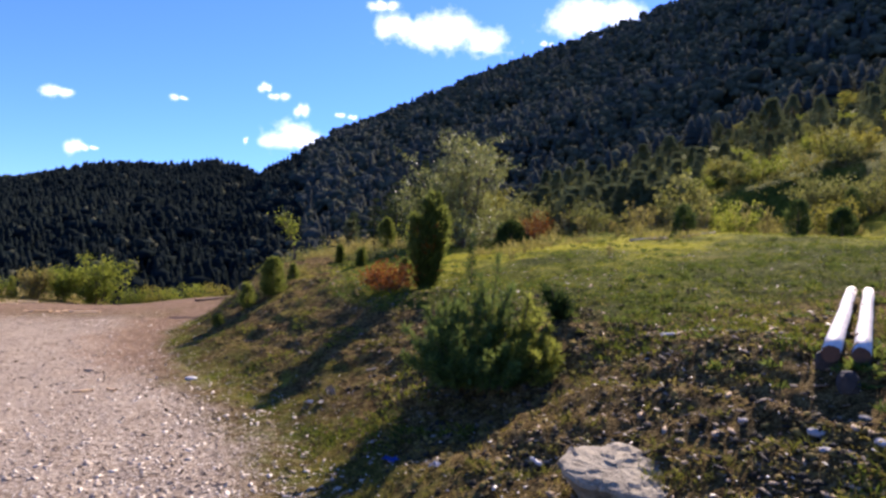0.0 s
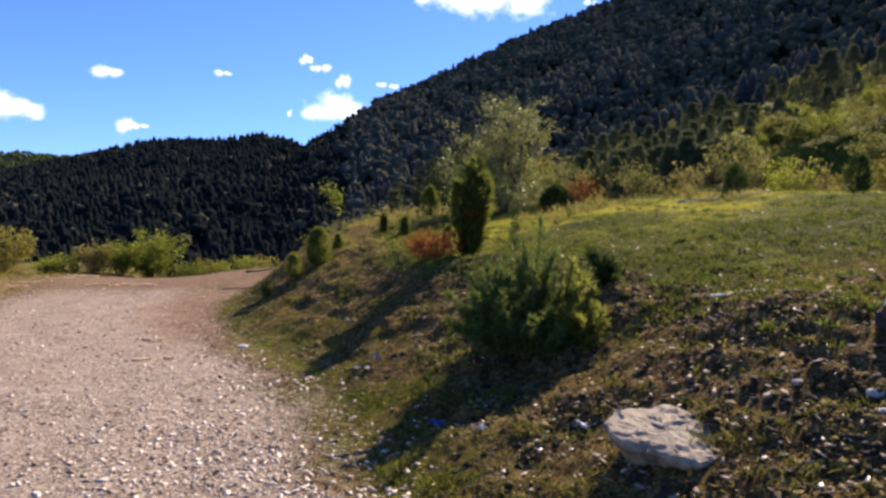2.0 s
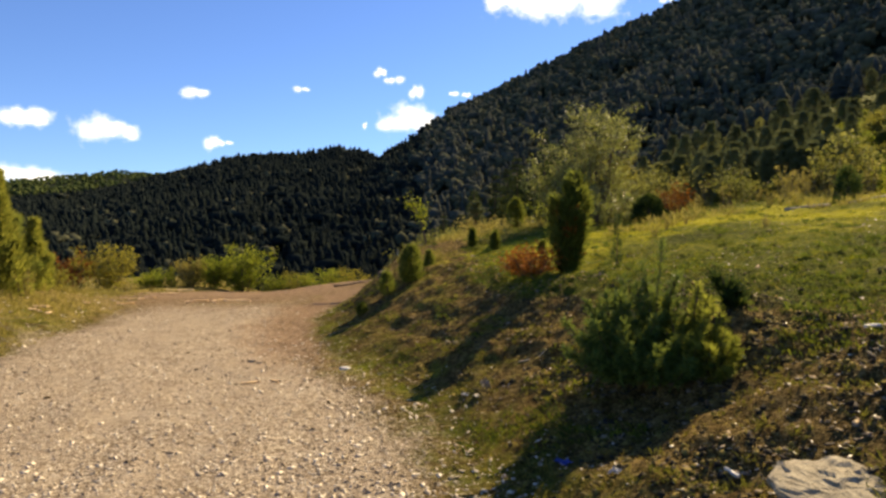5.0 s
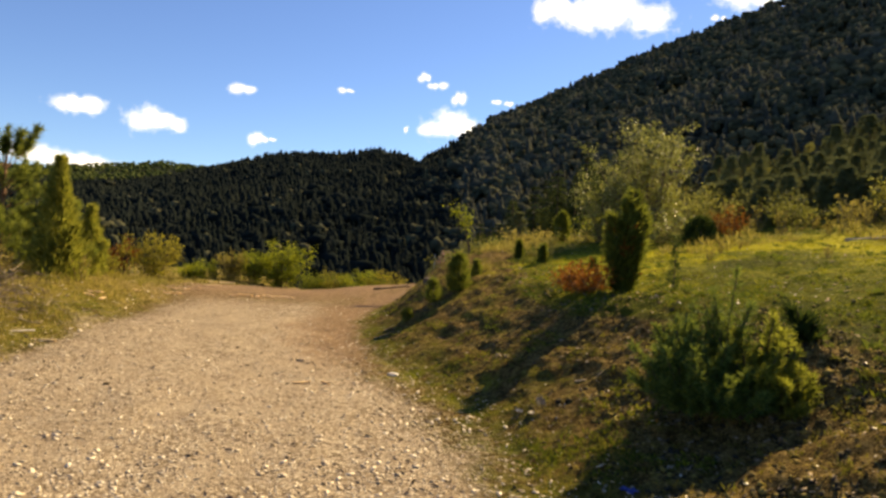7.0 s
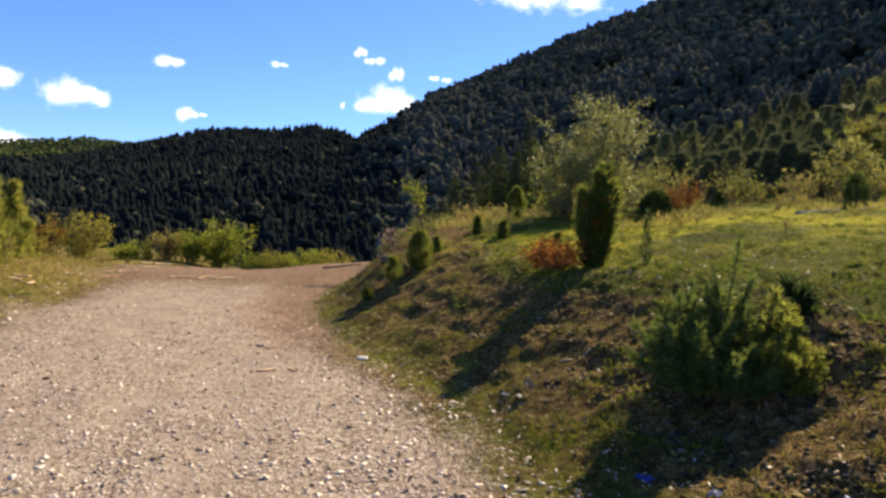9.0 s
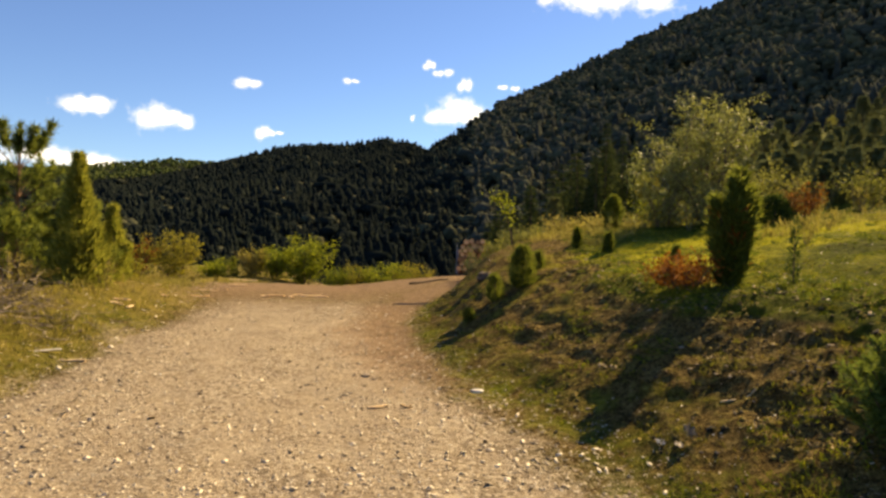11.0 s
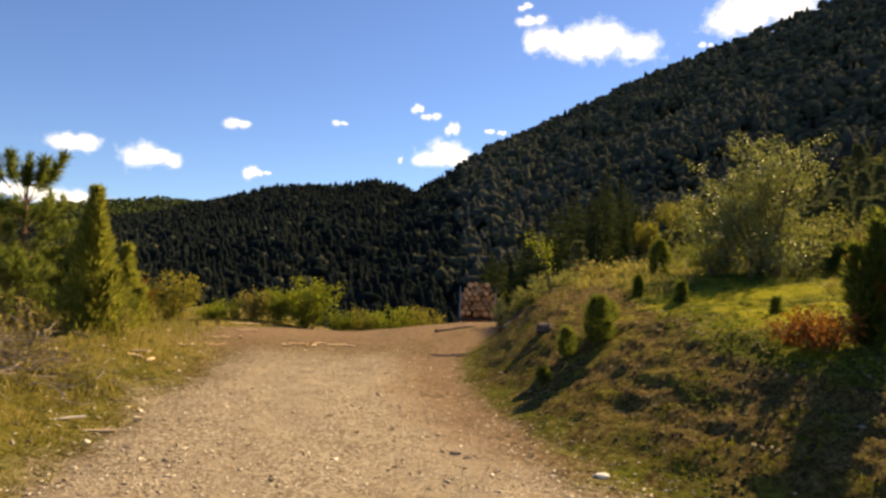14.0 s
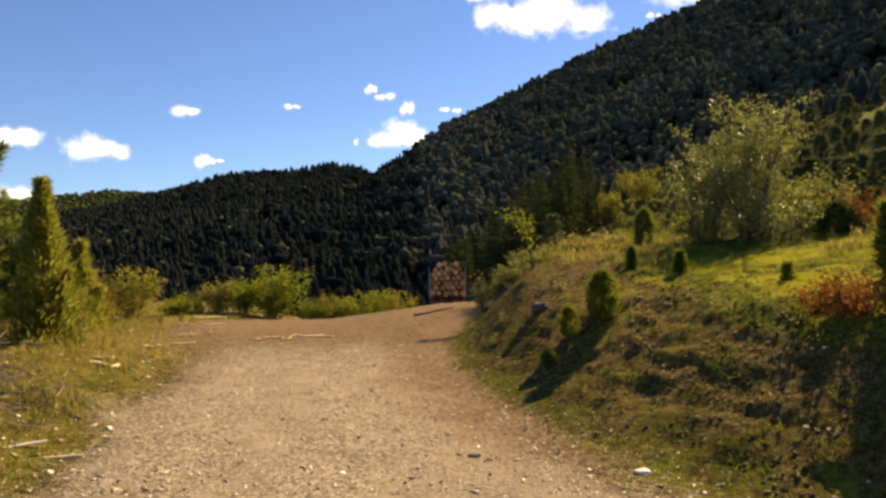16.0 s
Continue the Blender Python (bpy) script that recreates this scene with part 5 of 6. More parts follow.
def pole(name, a, b, r0, r1, mat, label, category, group="", end=None, bend=0.1, knots=0):
    """A log or stick lying from a to b."""
    a, b = Vector(a), Vector(b)
    g = np.random.default_rng(int(abs(a.x * 100)) + 17)
    bm = bmesh.new()
    way = b - a
    u = way.orthogonal().normalized()
    w = way.normalized().cross(u)
    rings = []
    for k in range(8):
        p = a + way * k / 7 + (u * g.normal() + w * g.normal()) * r0 * bend
        r = r0 + (r1 - r0) * k / 7
        rings.append([bm.verts.new(p + (u * math.cos(q) + w * math.sin(q)) * r * (1 + 0.04 * g.normal())) for q in [6.28319 * s / 10 for s in range(10)]])
    for x, y in zip(rings, rings[1:]):
        for s in range(10):
            bm.faces.new((x[s], x[(s + 1) % 10], y[(s + 1) % 10], y[s])).smooth = True
    for ring in (rings[0][::-1], rings[-1]):
        bm.faces.new(ring).material_index = 1 if end else 0
    bmesh.ops.recalc_face_normals(bm, faces=bm.faces)
    me = bpy.data.meshes.new(name)
    bm.to_mesh(me)
    bm.free()
    me.materials.append(mat)
    if end:
        me.materials.append(end)
    ob = tagged(new(name, me), label, category, group)
    for k in range(knots):
        f, q = (k + g.uniform(0.2, 0.8)) / knots, g.uniform(0, 6.28)
        out = u * math.cos(q) + w * math.sin(q)
        r = r0 + (r1 - r0) * f
        bm = bmesh.new()
        bmesh.ops.create_icosphere(bm, subdivisions=1, radius=r * g.uniform(0.22, 0.4))
        for v in bm.verts:
            v.co = v.co - out * v.co.dot(out) * 0.6 + way.normalized() * v.co.dot(way.normalized()) * 0.5
        bmesh.ops.translate(bm, verts=bm.verts, vec=a + way * f + out * r * 0.98)
        part("knot", bm, BARK, ob, "dark knot")
    return ob


def lying(x0, y0, x1, y1, r, lift=0.0):
    return (x0, y0, ground_z(x0, y0) + r + lift), (x1, y1, ground_z(x1, y1) + r + lift)


CUT_END = surface("weathered_cut", (0.05, 0.026, 0.014), (0.16, 0.08, 0.04), 9, 0.9, 50, 0.4, 0.006)
pole("peeled_log", (3.45, 7.36, 1.09), (5.08, 9.05, 1.39), 0.049, 0.042, PEELED, "peeled white log propped on dark stones", "log", "peeled logs", CUT_END, 0.03, 9)
pole("peeled_log", (3.57, 7.28, 1.09), (5.2, 9.0, 1.39), 0.047, 0.04, PEELED, "peeled white log propped on dark stones", "log", "peeled logs", CUT_END, 0.03, 9)
for k, (x, y) in enumerate(((3.5, 7.45), (3.66, 7.38), (3.42, 7.2))):
    lump("stone", (0.12, 0.11, 0.15), 60 + k, DARK_ROCK, (x, y), "dark stone under the peeled logs", "stone", 30 * k, group="stones under the logs", detail=2)
for k, (x, y, s) in enumerate(((3.08, 7.0, 0.13), (3.0, 6.85, 0.09), (3.2, 6.75, 0.11), (3.3, 6.95, 0.09), (2.9, 7.3, 0.09))):
    lump("stone", (s * 0.7, s * 0.55, s * 0.32), 10 + k, GREY_ROCK, (x, y), "grey broken stone on the bank", "stone", k * 40, group="stones on the bank", detail=2, sink=0.6)
lump("stone", (0.13, 0.08, 0.05), 30, PEELED, (-0.8, 12.3), "pale stone at the road edge", "stone", 10, detail=2)
for k, (x, y, s) in enumerate(((-2.07, 12.8, 0.12), (-1.95, 12.7, 0.08), (-2.2, 12.85, 0.07))):
    lump("stone", (s, s * 0.75, s * 0.36), 31 + k, BROWN_STONE, (x, y), "dark stone lying on the gravel road", "stone", k * 50, group="stones on the road", detail=2)
lump("stone", (0.55, 0.4, 0.2), 36, GREY_ROCK, (-6.6, 11.75), "flat grey stone on the verge", "stone", 15, detail=3, rough=0.15)
lump("stone", (0.4, 0.3, 0.16), 37, GREY_ROCK, (-6.95, 12.05), "flat grey stone on the verge", "stone", 60, detail=3, rough=0.15)
def crumpled(x, y, size, seed, mat, label, tilt=0.3):
    """A crumpled scrap of sheet: a creased, torn, slightly thick flake."""
    g = np.random.default_rng(seed + 1600)
    bm = bmesh.new()
    n = 6
    grid = [[bm.verts.new(((i / (n - 1) - 0.5) * size[0] * (1 + 0.25 * g.normal()), (j / (n - 1) - 0.5) * size[1] * (1 + 0.25 * g.normal()), size[2] * (g.random() + tilt * i / n))) for j in range(n)] for i in range(n)]
    for i in range(n - 1):
        for j in range(n - 1):
            if g.random() > 0.12:
                bm.faces.new((grid[i][j], grid[i + 1][j], grid[i + 1][j + 1], grid[i][j + 1]))
    bmesh.ops.solidify(bm, geom=list(bm.faces), thickness=0.003)
    me = bpy.data.meshes.new("litter")
    bm.to_mesh(me)
    bm.free()
    me.materials.append(mat)
    ob = new("litter", me)
    ob.matrix_basis = Matrix.Translation((x, y, ground_z(x, y) + 0.006)) @ Matrix.Rotation(g.uniform(0, 6.28), 4, "Z")
    return tagged(ob, label, "litter")


crumpled(0.62, 10.5, (0.13, 0.07, 0.02), 1, PLASTIC, "crumpled white litter on the bank")
crumpled(0.72, 10.38, (0.1, 0.05, 0.02), 2, PEELED, "torn pale scrap on the bank")
crumpled(0.8, 10.42, (0.07, 0.08, 0.08), 3, GREY_ROCK, "upright grey crumpled litter on the bank", 0.8)
crumpled(1.2, 8.62, (0.09, 0.07, 0.025), 4, BLUE_RAG, "scrap of blue plastic on the grass")
crumpled(1.44, 8.22, (0.06, 0.05, 0.03), 5, PLASTIC, "small white litter on the grass")
pole("stick", *lying(1.15, 10.81, 1.26, 10.79, 0.004), 0.007, 0.005, STRIPPED, "pale broken stick on the bank", "stick", "sticks on the bank")
pole("stick", *lying(1.34, 10.77, 1.42, 10.79, 0.004), 0.008, 0.006, STRIPPED, "pale broken stick on the bank", "stick", "sticks on the bank")
pole("stick", *lying(3.38, 8.72, 3.53, 8.24, 0.012), 0.016, 0.013, DEAD, "grey stick lying in the grass", "stick", "sticks on the bank")


def strip(place, length, width, turn, label, mat=None, seed=0, group=""):
    """A curled strip of bark or slab of wood, lying on the ground."""
    g = np.random.default_rng(seed + 1700)
    n = 9
    bm = bmesh.new()
    rows = []
    for k in range(n):
        y = (k / (n - 1) - 0.5) * length
        w = width * (0.6 + 0.4 * math.sin(math.pi * (k + 0.7) / n)) * (1 + 0.12 * g.normal())
        c = 0.25 * width * math.sin(k * 0.7 + seed)
        rows.append([bm.verts.new((c + x * w, y, z)) for x, z in ((-0.5, 0.004), (-0.25, 0.012 + 0.08 * width), (0.25, 0.012 + 0.08 * width), (0.5, 0.004), (0.2, -0.006), (-0.2, -0.006))])
    for a, b in zip(rows, rows[1:]):
        for s in range(6):
            bm.faces.new((a[s], a[(s + 1) % 6], b[(s + 1) % 6], b[s]))
    bm.faces.new(rows[0])
    bm.faces.new(rows[-1][::-1])
    bmesh.ops.recalc_face_normals(bm, faces=bm.faces)
    me = bpy.data.meshes.new("bark_strip")
    bm.to_mesh(me)
    bm.free()
    me.materials.append(mat or STRIPPED)
    ob = new("bark_strip", me)
    ob.matrix_basis = Matrix.Translation((*place, ground_z(*place) + 0.012)) @ Matrix.Rotation(radians(turn), 4, "Z")
    return tagged(ob, label, "bark strip", group)


for k, (x, y, L, w, a) in enumerate(((-5.95, 21.3, 0.45, 0.16, 70), (-5.2, 21.7, 0.55, 0.12, 100), (-6.15, 21.0, 0.3, 0.14, 50), (-5.55, 21.15, 0.3, 0.13, 35), (-4.85, 21.35, 0.4, 0.1, 80), (-5.6, 21.9, 0.25, 0.1, 120), (-11.5, 33.0, 1.5, 0.25, 85), (-9.9, 22.5, 0.8, 0.16, 75), (-7.2, 16.5, 0.55, 0.1, 70), (-6.85, 16.3, 0.25, 0.1, 20),
                                     (-8.3, 22.6, 0.5, 0.1, 100), (-7.9, 22.9, 0.3, 0.08, 40), (-6.0, 12.9, 0.42, 0.05, 130), (-5.6, 12.85, 0.35, 0.04, 95), (-1.7, 11.5, 0.2, 0.03, 125), (-1.45, 11.55, 0.12, 0.03, 60), (1.98, 7.9, 0.12, 0.025, 15), (3.25, 8.67, 0.22, 0.035, 105), (3.5, 8.6, 0.14, 0.035, 95), (-9.0, 26.5, 0.6, 0.12, 90), (-12.0, 34.6, 1.4, 0.22, 80), (-7.6, 20.5, 0.55, 0.12, 95), (-7.4, 18.5, 0.3, 0.09, 60), (-9.8, 22.2, 0.6, 0.16, 85), (-7.02, 16.05, 0.5, 0.09, 65))):
    strip((x, y), L, w, a, "strip of pale peeled bark on the ground", (PEELED if k in (12, 16, 17, 18) else STRIPPED), k, "bark strips")
pole("fallen_pole", *lying(-3.03, 24.3, -2.0, 25.5, 0.025), 0.035, 0.025, BARK, "dark pole lying at the road edge", "pole")
pole("fallen_log", *lying(-1.35, 22.3, -0.6, 23.7, 0.05), 0.07, 0.06, DARK_BARK, "brown log lying against the bank", "log", end=CUT_END)
lump("root_clump", (0.3, 0.24, 0.18), 44, BARK, (-0.8, 17.35), "dark clump of roots and earth on the bank", "root clump", 25, rough=0.5)
for k, (x, y) in enumerate(((7.2, 17.6), (8.4, 17.5))):
    pole("fallen_pole", *lying(x, y, x + 0.9, y + 0.2 * k, 0.01), 0.04, 0.03, DEAD, "grey weathered pole lying in the meadow", "pole", "poles in the meadow")


def brushwood():
    """Heap of cut dead branches on the verge."""
    g = np.random.default_rng(77)
    bm = bmesh.new()
    for _ in range(560):
        x, y = -7.7 + g.normal(0, 0.7), 13.9 + g.normal(0, 0.5)
        z = ground_z(x, y) + abs(g.normal(0, 0.17)) + 0.01
        a = g.uniform(0, 6.28)
        tube(bm, wander(g, (x, y, z), (math.cos(a), math.sin(a), g.normal(0, 0.22)), g.uniform(0.15, 0.6), 4, 0.25), g.uniform(0.003, 0.011), 0.002, 4)
    ob = part("brushwood", bm, DEAD, None)
    tagged(ob, "heap of grey dead branches on the verge", "brushwood", kind="stuff")


brushwood()


# ---- dry weeds ----
def weed(seed, h):
    g = np.random.default_rng(seed + 1900)
    ob = thing("dry_weed", (0, 0, 0), "dry tan weed stalks with pale seed heads", "weed", "dry weeds")
    P, D = [], []
    for _ in range(7):
        a = g.uniform(0, 6.28)
        line = np.array(wander(g, (0.05 * math.cos(a), 0.05 * math.sin(a), -0.03), (0.25 * math.cos(a), 0.25 * math.sin(a), 1), h * g.uniform(0.6, 1.0), 5, 0.06))
        bm = bmesh.new()
        tube(bm, line, 0.007, 0.003, 4)
        part("stem", bm, DEAD, ob)
        n = 26
        t = g.random(n) ** 0.6 * 4.99
        j = t.astype(int)
        P.append(line[j] + (line[j + 1] - line[j]) * (t - j)[:, None])
        D.append(g.normal(0, 1, (n, 3)) + (0, 0, 0.6))
    P, D = np.vstack(P), np.vstack(D)
    V, F = kites(g, P, D, 0.09 * g.uniform(0.5, 1.3, len(P)), 0.03)
    part_mesh("foliage", quick_mesh("foliage", V, F), STRAW, ob)
    return ob


def near_spots(g, n, box4, size):
    out = []
    while len(out) < n:
        x, y = g.uniform(box4[0], box4[1]), g.uniform(box4[2], box4[3])
        if (x > edge_x(y) + 1.3 or x < left_x(y) - 0.8) and not on_lane(x, y, 3.0):
            out.append((x, y, g.uniform(*size), g.uniform(0, 6.28)))
    return out


_g = np.random.default_rng(9)
repeat(weed(0, 0.7), near_spots(_g, 34, (3.2, 14, 18.2, 22), (0.5, 1.1)) + near_spots(_g, 18, (-12.5, -7.6, 13.6, 17.5), (0.6, 1.2)), 0.0)
repeat(weed(1, 0.9), near_spots(_g, 36, (2.5, 14, 18.6, 28), (0.5, 1.1)), 0.0)
repeat(weed(2, 0.5), near_spots(_g, 5, (4, 9, 13, 18), (0.3, 0.6)) + near_spots(_g, 12, (-20, -9.5, 27, 36), (0.6, 1.2)), 0.0)


# ---- grass, gravel and litter too many to count ----
def blades(name, g, x, y, lo, hi, per, mat, label, wide=0.012, splay=0.55):
    z = height(x, y) - 0.01
    n = len(x)
    p = np.repeat(np.column_stack([x, y, z]), per, 0)
    p[:, :2] += g.normal(0, 0.03, (n * per, 2))
    d = g.normal(0, splay, (n * per, 3))
    d[:, 2] = 1.0
    L = np.repeat(g.uniform(lo, hi, n), per) * g.uniform(0.6, 1.2, n * per)
    V, F = kites(g, p, d, L, wide * (0.6 + L / hi), 0.2)
    tagged(part_mesh(name, quick_mesh(name, V, F), mat, None), label, "grass", kind="stuff")


def polar_points(g, n, r0, r1, az):
    r = r0 * (r1 / r0) ** g.random(n)
    a = np.radians(g.uniform(*az, n))
    return CX + r * np.sin(a), CY + r * np.cos(a)


def build_grass():
    g = np.random.default_rng(101)
    x, y = polar_points(g, 76000, 2.5, 60, (-60, 100))
    d, e = x - edge_x(y), left_x(y) - x
    thick = vnoise(x / 0.8, y / 0.8, 40) + 0.6 * vnoise(x / 0.3, y / 0.3, 41)
    bare = 0.45 * (1 - sstep(8.0, 10.5, y - 0.3 * x)) * sstep(0.3, 1.0, d)
    ok = ((d > 0.0) | (e > 0.2)) & (thick > 0.32 + bare - 0.87 * sstep(0.0, 0.5, d - lip(y)) + 0.3 * sstep(-0.1, 0.4, e))
    x, y = x[ok], y[ok]
    blades("short_grass", g, x, y, 0.03, 0.085, 6, GRASS, "short green and yellow grass on the bank and meadow", 0.0065, 0.7)
    x, y = polar_points(g, 46000, 2.5, 30, (-60, 100))
    d, e = x - edge_x(y), left_x(y) - x
    ok = ((d > 0.0) | (e > 0.1)) & (vnoise(x / 0.6, y / 0.6, 42) + 0.4 * g.normal(size=len(x)) > 0.9 * sstep(2.4, 3.2, d) * sstep(8.5, 10.5, y))
    blades("withered_grass", g, x[ok], y[ok], 0.02, 0.06, 5, BROWN_GRASS, "short withered brown grass on the bank", 0.005, 1.0)
    x, y = polar_points(g, 7000, 2.6, 17, (-20, 105))
    d = x - edge_x(y)
    ok = (d > 0.15) & (d < 5) & (vnoise(x / 0.35, y / 0.25, 75) + 0.35 * g.normal(size=len(x)) > 0.05)
    blades("grass_tufts", g, x[ok], y[ok], 0.025, 0.1, 20, MOSSY, "small olive grass tufts on the bare bank", 0.0045, 0.8)
    x, y = polar_points(g, 5200, 4, 22, (-5, 100))
    ok = (x - edge_x(y) > 2.2) & (vnoise(x / 0.55, y / 0.55, 49) + 0.2 * g.normal(size=len(x)) > 0.15)
    blades("herb_tufts", g, x[ok], y[ok], 0.04, 0.11, 24, HERB, "dark green herb tufts in the meadow", 0.01, 1.0)
    x, y = polar_points(g, 22000, 9, 38, (-45, 50))
    d, e = x - edge_x(y), left_x(y) - x
    ok = (((d > 2.2) & (y > 17)) | ((e > 0.5) & (y > 9) & (vnoise(x / 0.7, y / 0.7, 44) > -0.2))) & ((vnoise(x / 1.4, y / 1.4, 43) > 0.15 - 0.55 * sstep(18.5, 21, y)) | ((e > 0) & (g.random(len(x)) < 0.45))) & (lane_at(x, y)[0] > 2.2)
    blades("dry_grass", g, x[ok], y[ok], 0.10, 0.3, 5, STRAW, "dry straw coloured grass tufts", 0.012, 0.4)
    x, y = polar_points(g, 11000, 3, 26, (-64, -15))
    e = left_x(y) - x
    ok = (e > 0.0) & (vnoise(x / 0.9, y / 0.9, 55) + 0.4 * g.normal(size=len(x)) > -0.35)
    blades("verge_grass", g, x[ok], y[ok], 0.04, 0.13, 5, STRAW, "dry tan and yellow grass on the verge", 0.007, 0.8)
    x, y = polar_points(g, 9000, 3, 24, (-64, -15))
    e = left_x(y) - x
    ok = (e > 0.0) & (vnoise(x / 0.7, y / 0.7, 56) + 0.3 * g.normal(size=len(x)) > 0.0)
    blades("verge_tufts", g, x[ok], y[ok], 0.03, 0.1, 8, MOSSY, "olive green tufts on the verge", 0.006, 0.8)
    az, r = np.radians(g.uniform(8, 58, 16000)), 20 + 60 * g.random(16000)
    x, y = CX + r * np.sin(az), CY + r * np.cos(az)
    ok = (lane_at(x, y)[0] > 2.8) & (x > 4.5) & (y > 19.5 - 0.3 * np.clip(x - 9, 0, 20)) & (vnoise(x / 2.5, y / 2.5, 46) + 0.5 * g.normal(size=16000) > -0.3)
    blades("slope_grass", g, x[ok], y[ok], 0.12, 0.42, 7, SLOPE_GRASS, "olive and tan grass tufts over the hillside", 0.03, 0.6)


build_grass()


def bits(name, g, x, y, size, flat, mat, label, category, lift=0.15):
    """Small stones or chips: one squashed, jittered octahedron each."""
    n = len(x)
    base = np.array([(1, 0, 0), (-1, 0, 0), (0, 1, 0), (0, -1, 0), (0, 0, 1), (0, 0, -1.0)])
    tri = np.array([(0, 2, 4), (2, 1, 4), (1, 3, 4), (3, 0, 4), (2, 0, 5), (1, 2, 5), (3, 1, 5), (0, 3, 5)])
    v = base[None] * g.uniform(0.6, 1.3, (n, 6, 1)) + g.normal(0, 0.15, (n, 6, 3))
    v = v * (size[:, None, None] * np.stack([np.ones(n), g.uniform(0.5, 0.9, n), np.full(n, flat)], -1)[:, None])
    a = g.uniform(0, 6.28, n)
    c, s = np.cos(a)[:, None], np.sin(a)[:, None]
    v = np.stack([v[..., 0] * c - v[..., 1] * s, v[..., 0] * s + v[..., 1] * c, v[..., 2] + v[..., 0] * g.normal(0, 0.2, (n, 1))], -1)
    v += np.column_stack([x, y, height(x, y) + size * flat * lift])[:, None]
    F = (tri[None] + 6 * np.arange(n)[:, None, None]).reshape(-1, 3)
    tagged(part_mesh(name, quick_mesh(name, v.reshape(-1, 3), F), mat, None), label, category, kind="stuff")


def plates(name, g, x, y, lo, hi, mat, label):
    """Thin chips lying at all tilts: one five-cornered flake with thickness each."""
    n = len(x)
    a = np.arange(5) * 1.2566
    ring = np.stack([np.cos(a), np.sin(a)], -1)[None] * g.uniform(0.6, 1.2, (n, 5, 1))
    size = lo + (hi - lo) * g.random(n) ** 2.5
    long = g.uniform(0.3, 0.8, n)
    v = np.concatenate([np.dstack([ring, np.full((n, 5), 0.07)]), np.dstack([ring * 0.9, np.full((n, 5), -0.07)])], 1) * size[:, None, None]
    v[..., 1] *= long[:, None]
    t, u, w = g.normal(0, 0.35, n), g.normal(0, 0.25, n), g.uniform(0, 6.28, n)
    z = v[..., 2] + v[..., 0] * t[:, None] + v[..., 1] * u[:, None]
    c, s = np.cos(w)[:, None], np.sin(w)[:, None]
    v = np.stack([v[..., 0] * c - v[..., 1] * s, v[..., 0] * s + v[..., 1] * c, z], -1)
    v += np.column_stack([x, y, height(x, y) + 0.15 * size + 0.004])[:, None]
    tri = np.array([(0, 1, 2), (0, 2, 3), (0, 3, 4), (5, 7, 6), (5, 8, 7), (5, 9, 8)] + [q for k in range(5) for q in ((k, 5 + k, 5 + (k + 1) % 5), (k, 5 + (k + 1) % 5, (k + 1) % 5))])
    F = (tri[None] + 10 * np.arange(n)[:, None, None]).reshape(-1, 3)
    tagged(part_mesh(name, quick_mesh(name, v.reshape(-1, 3), F), mat, None), label, "wood chips", kind="stuff")


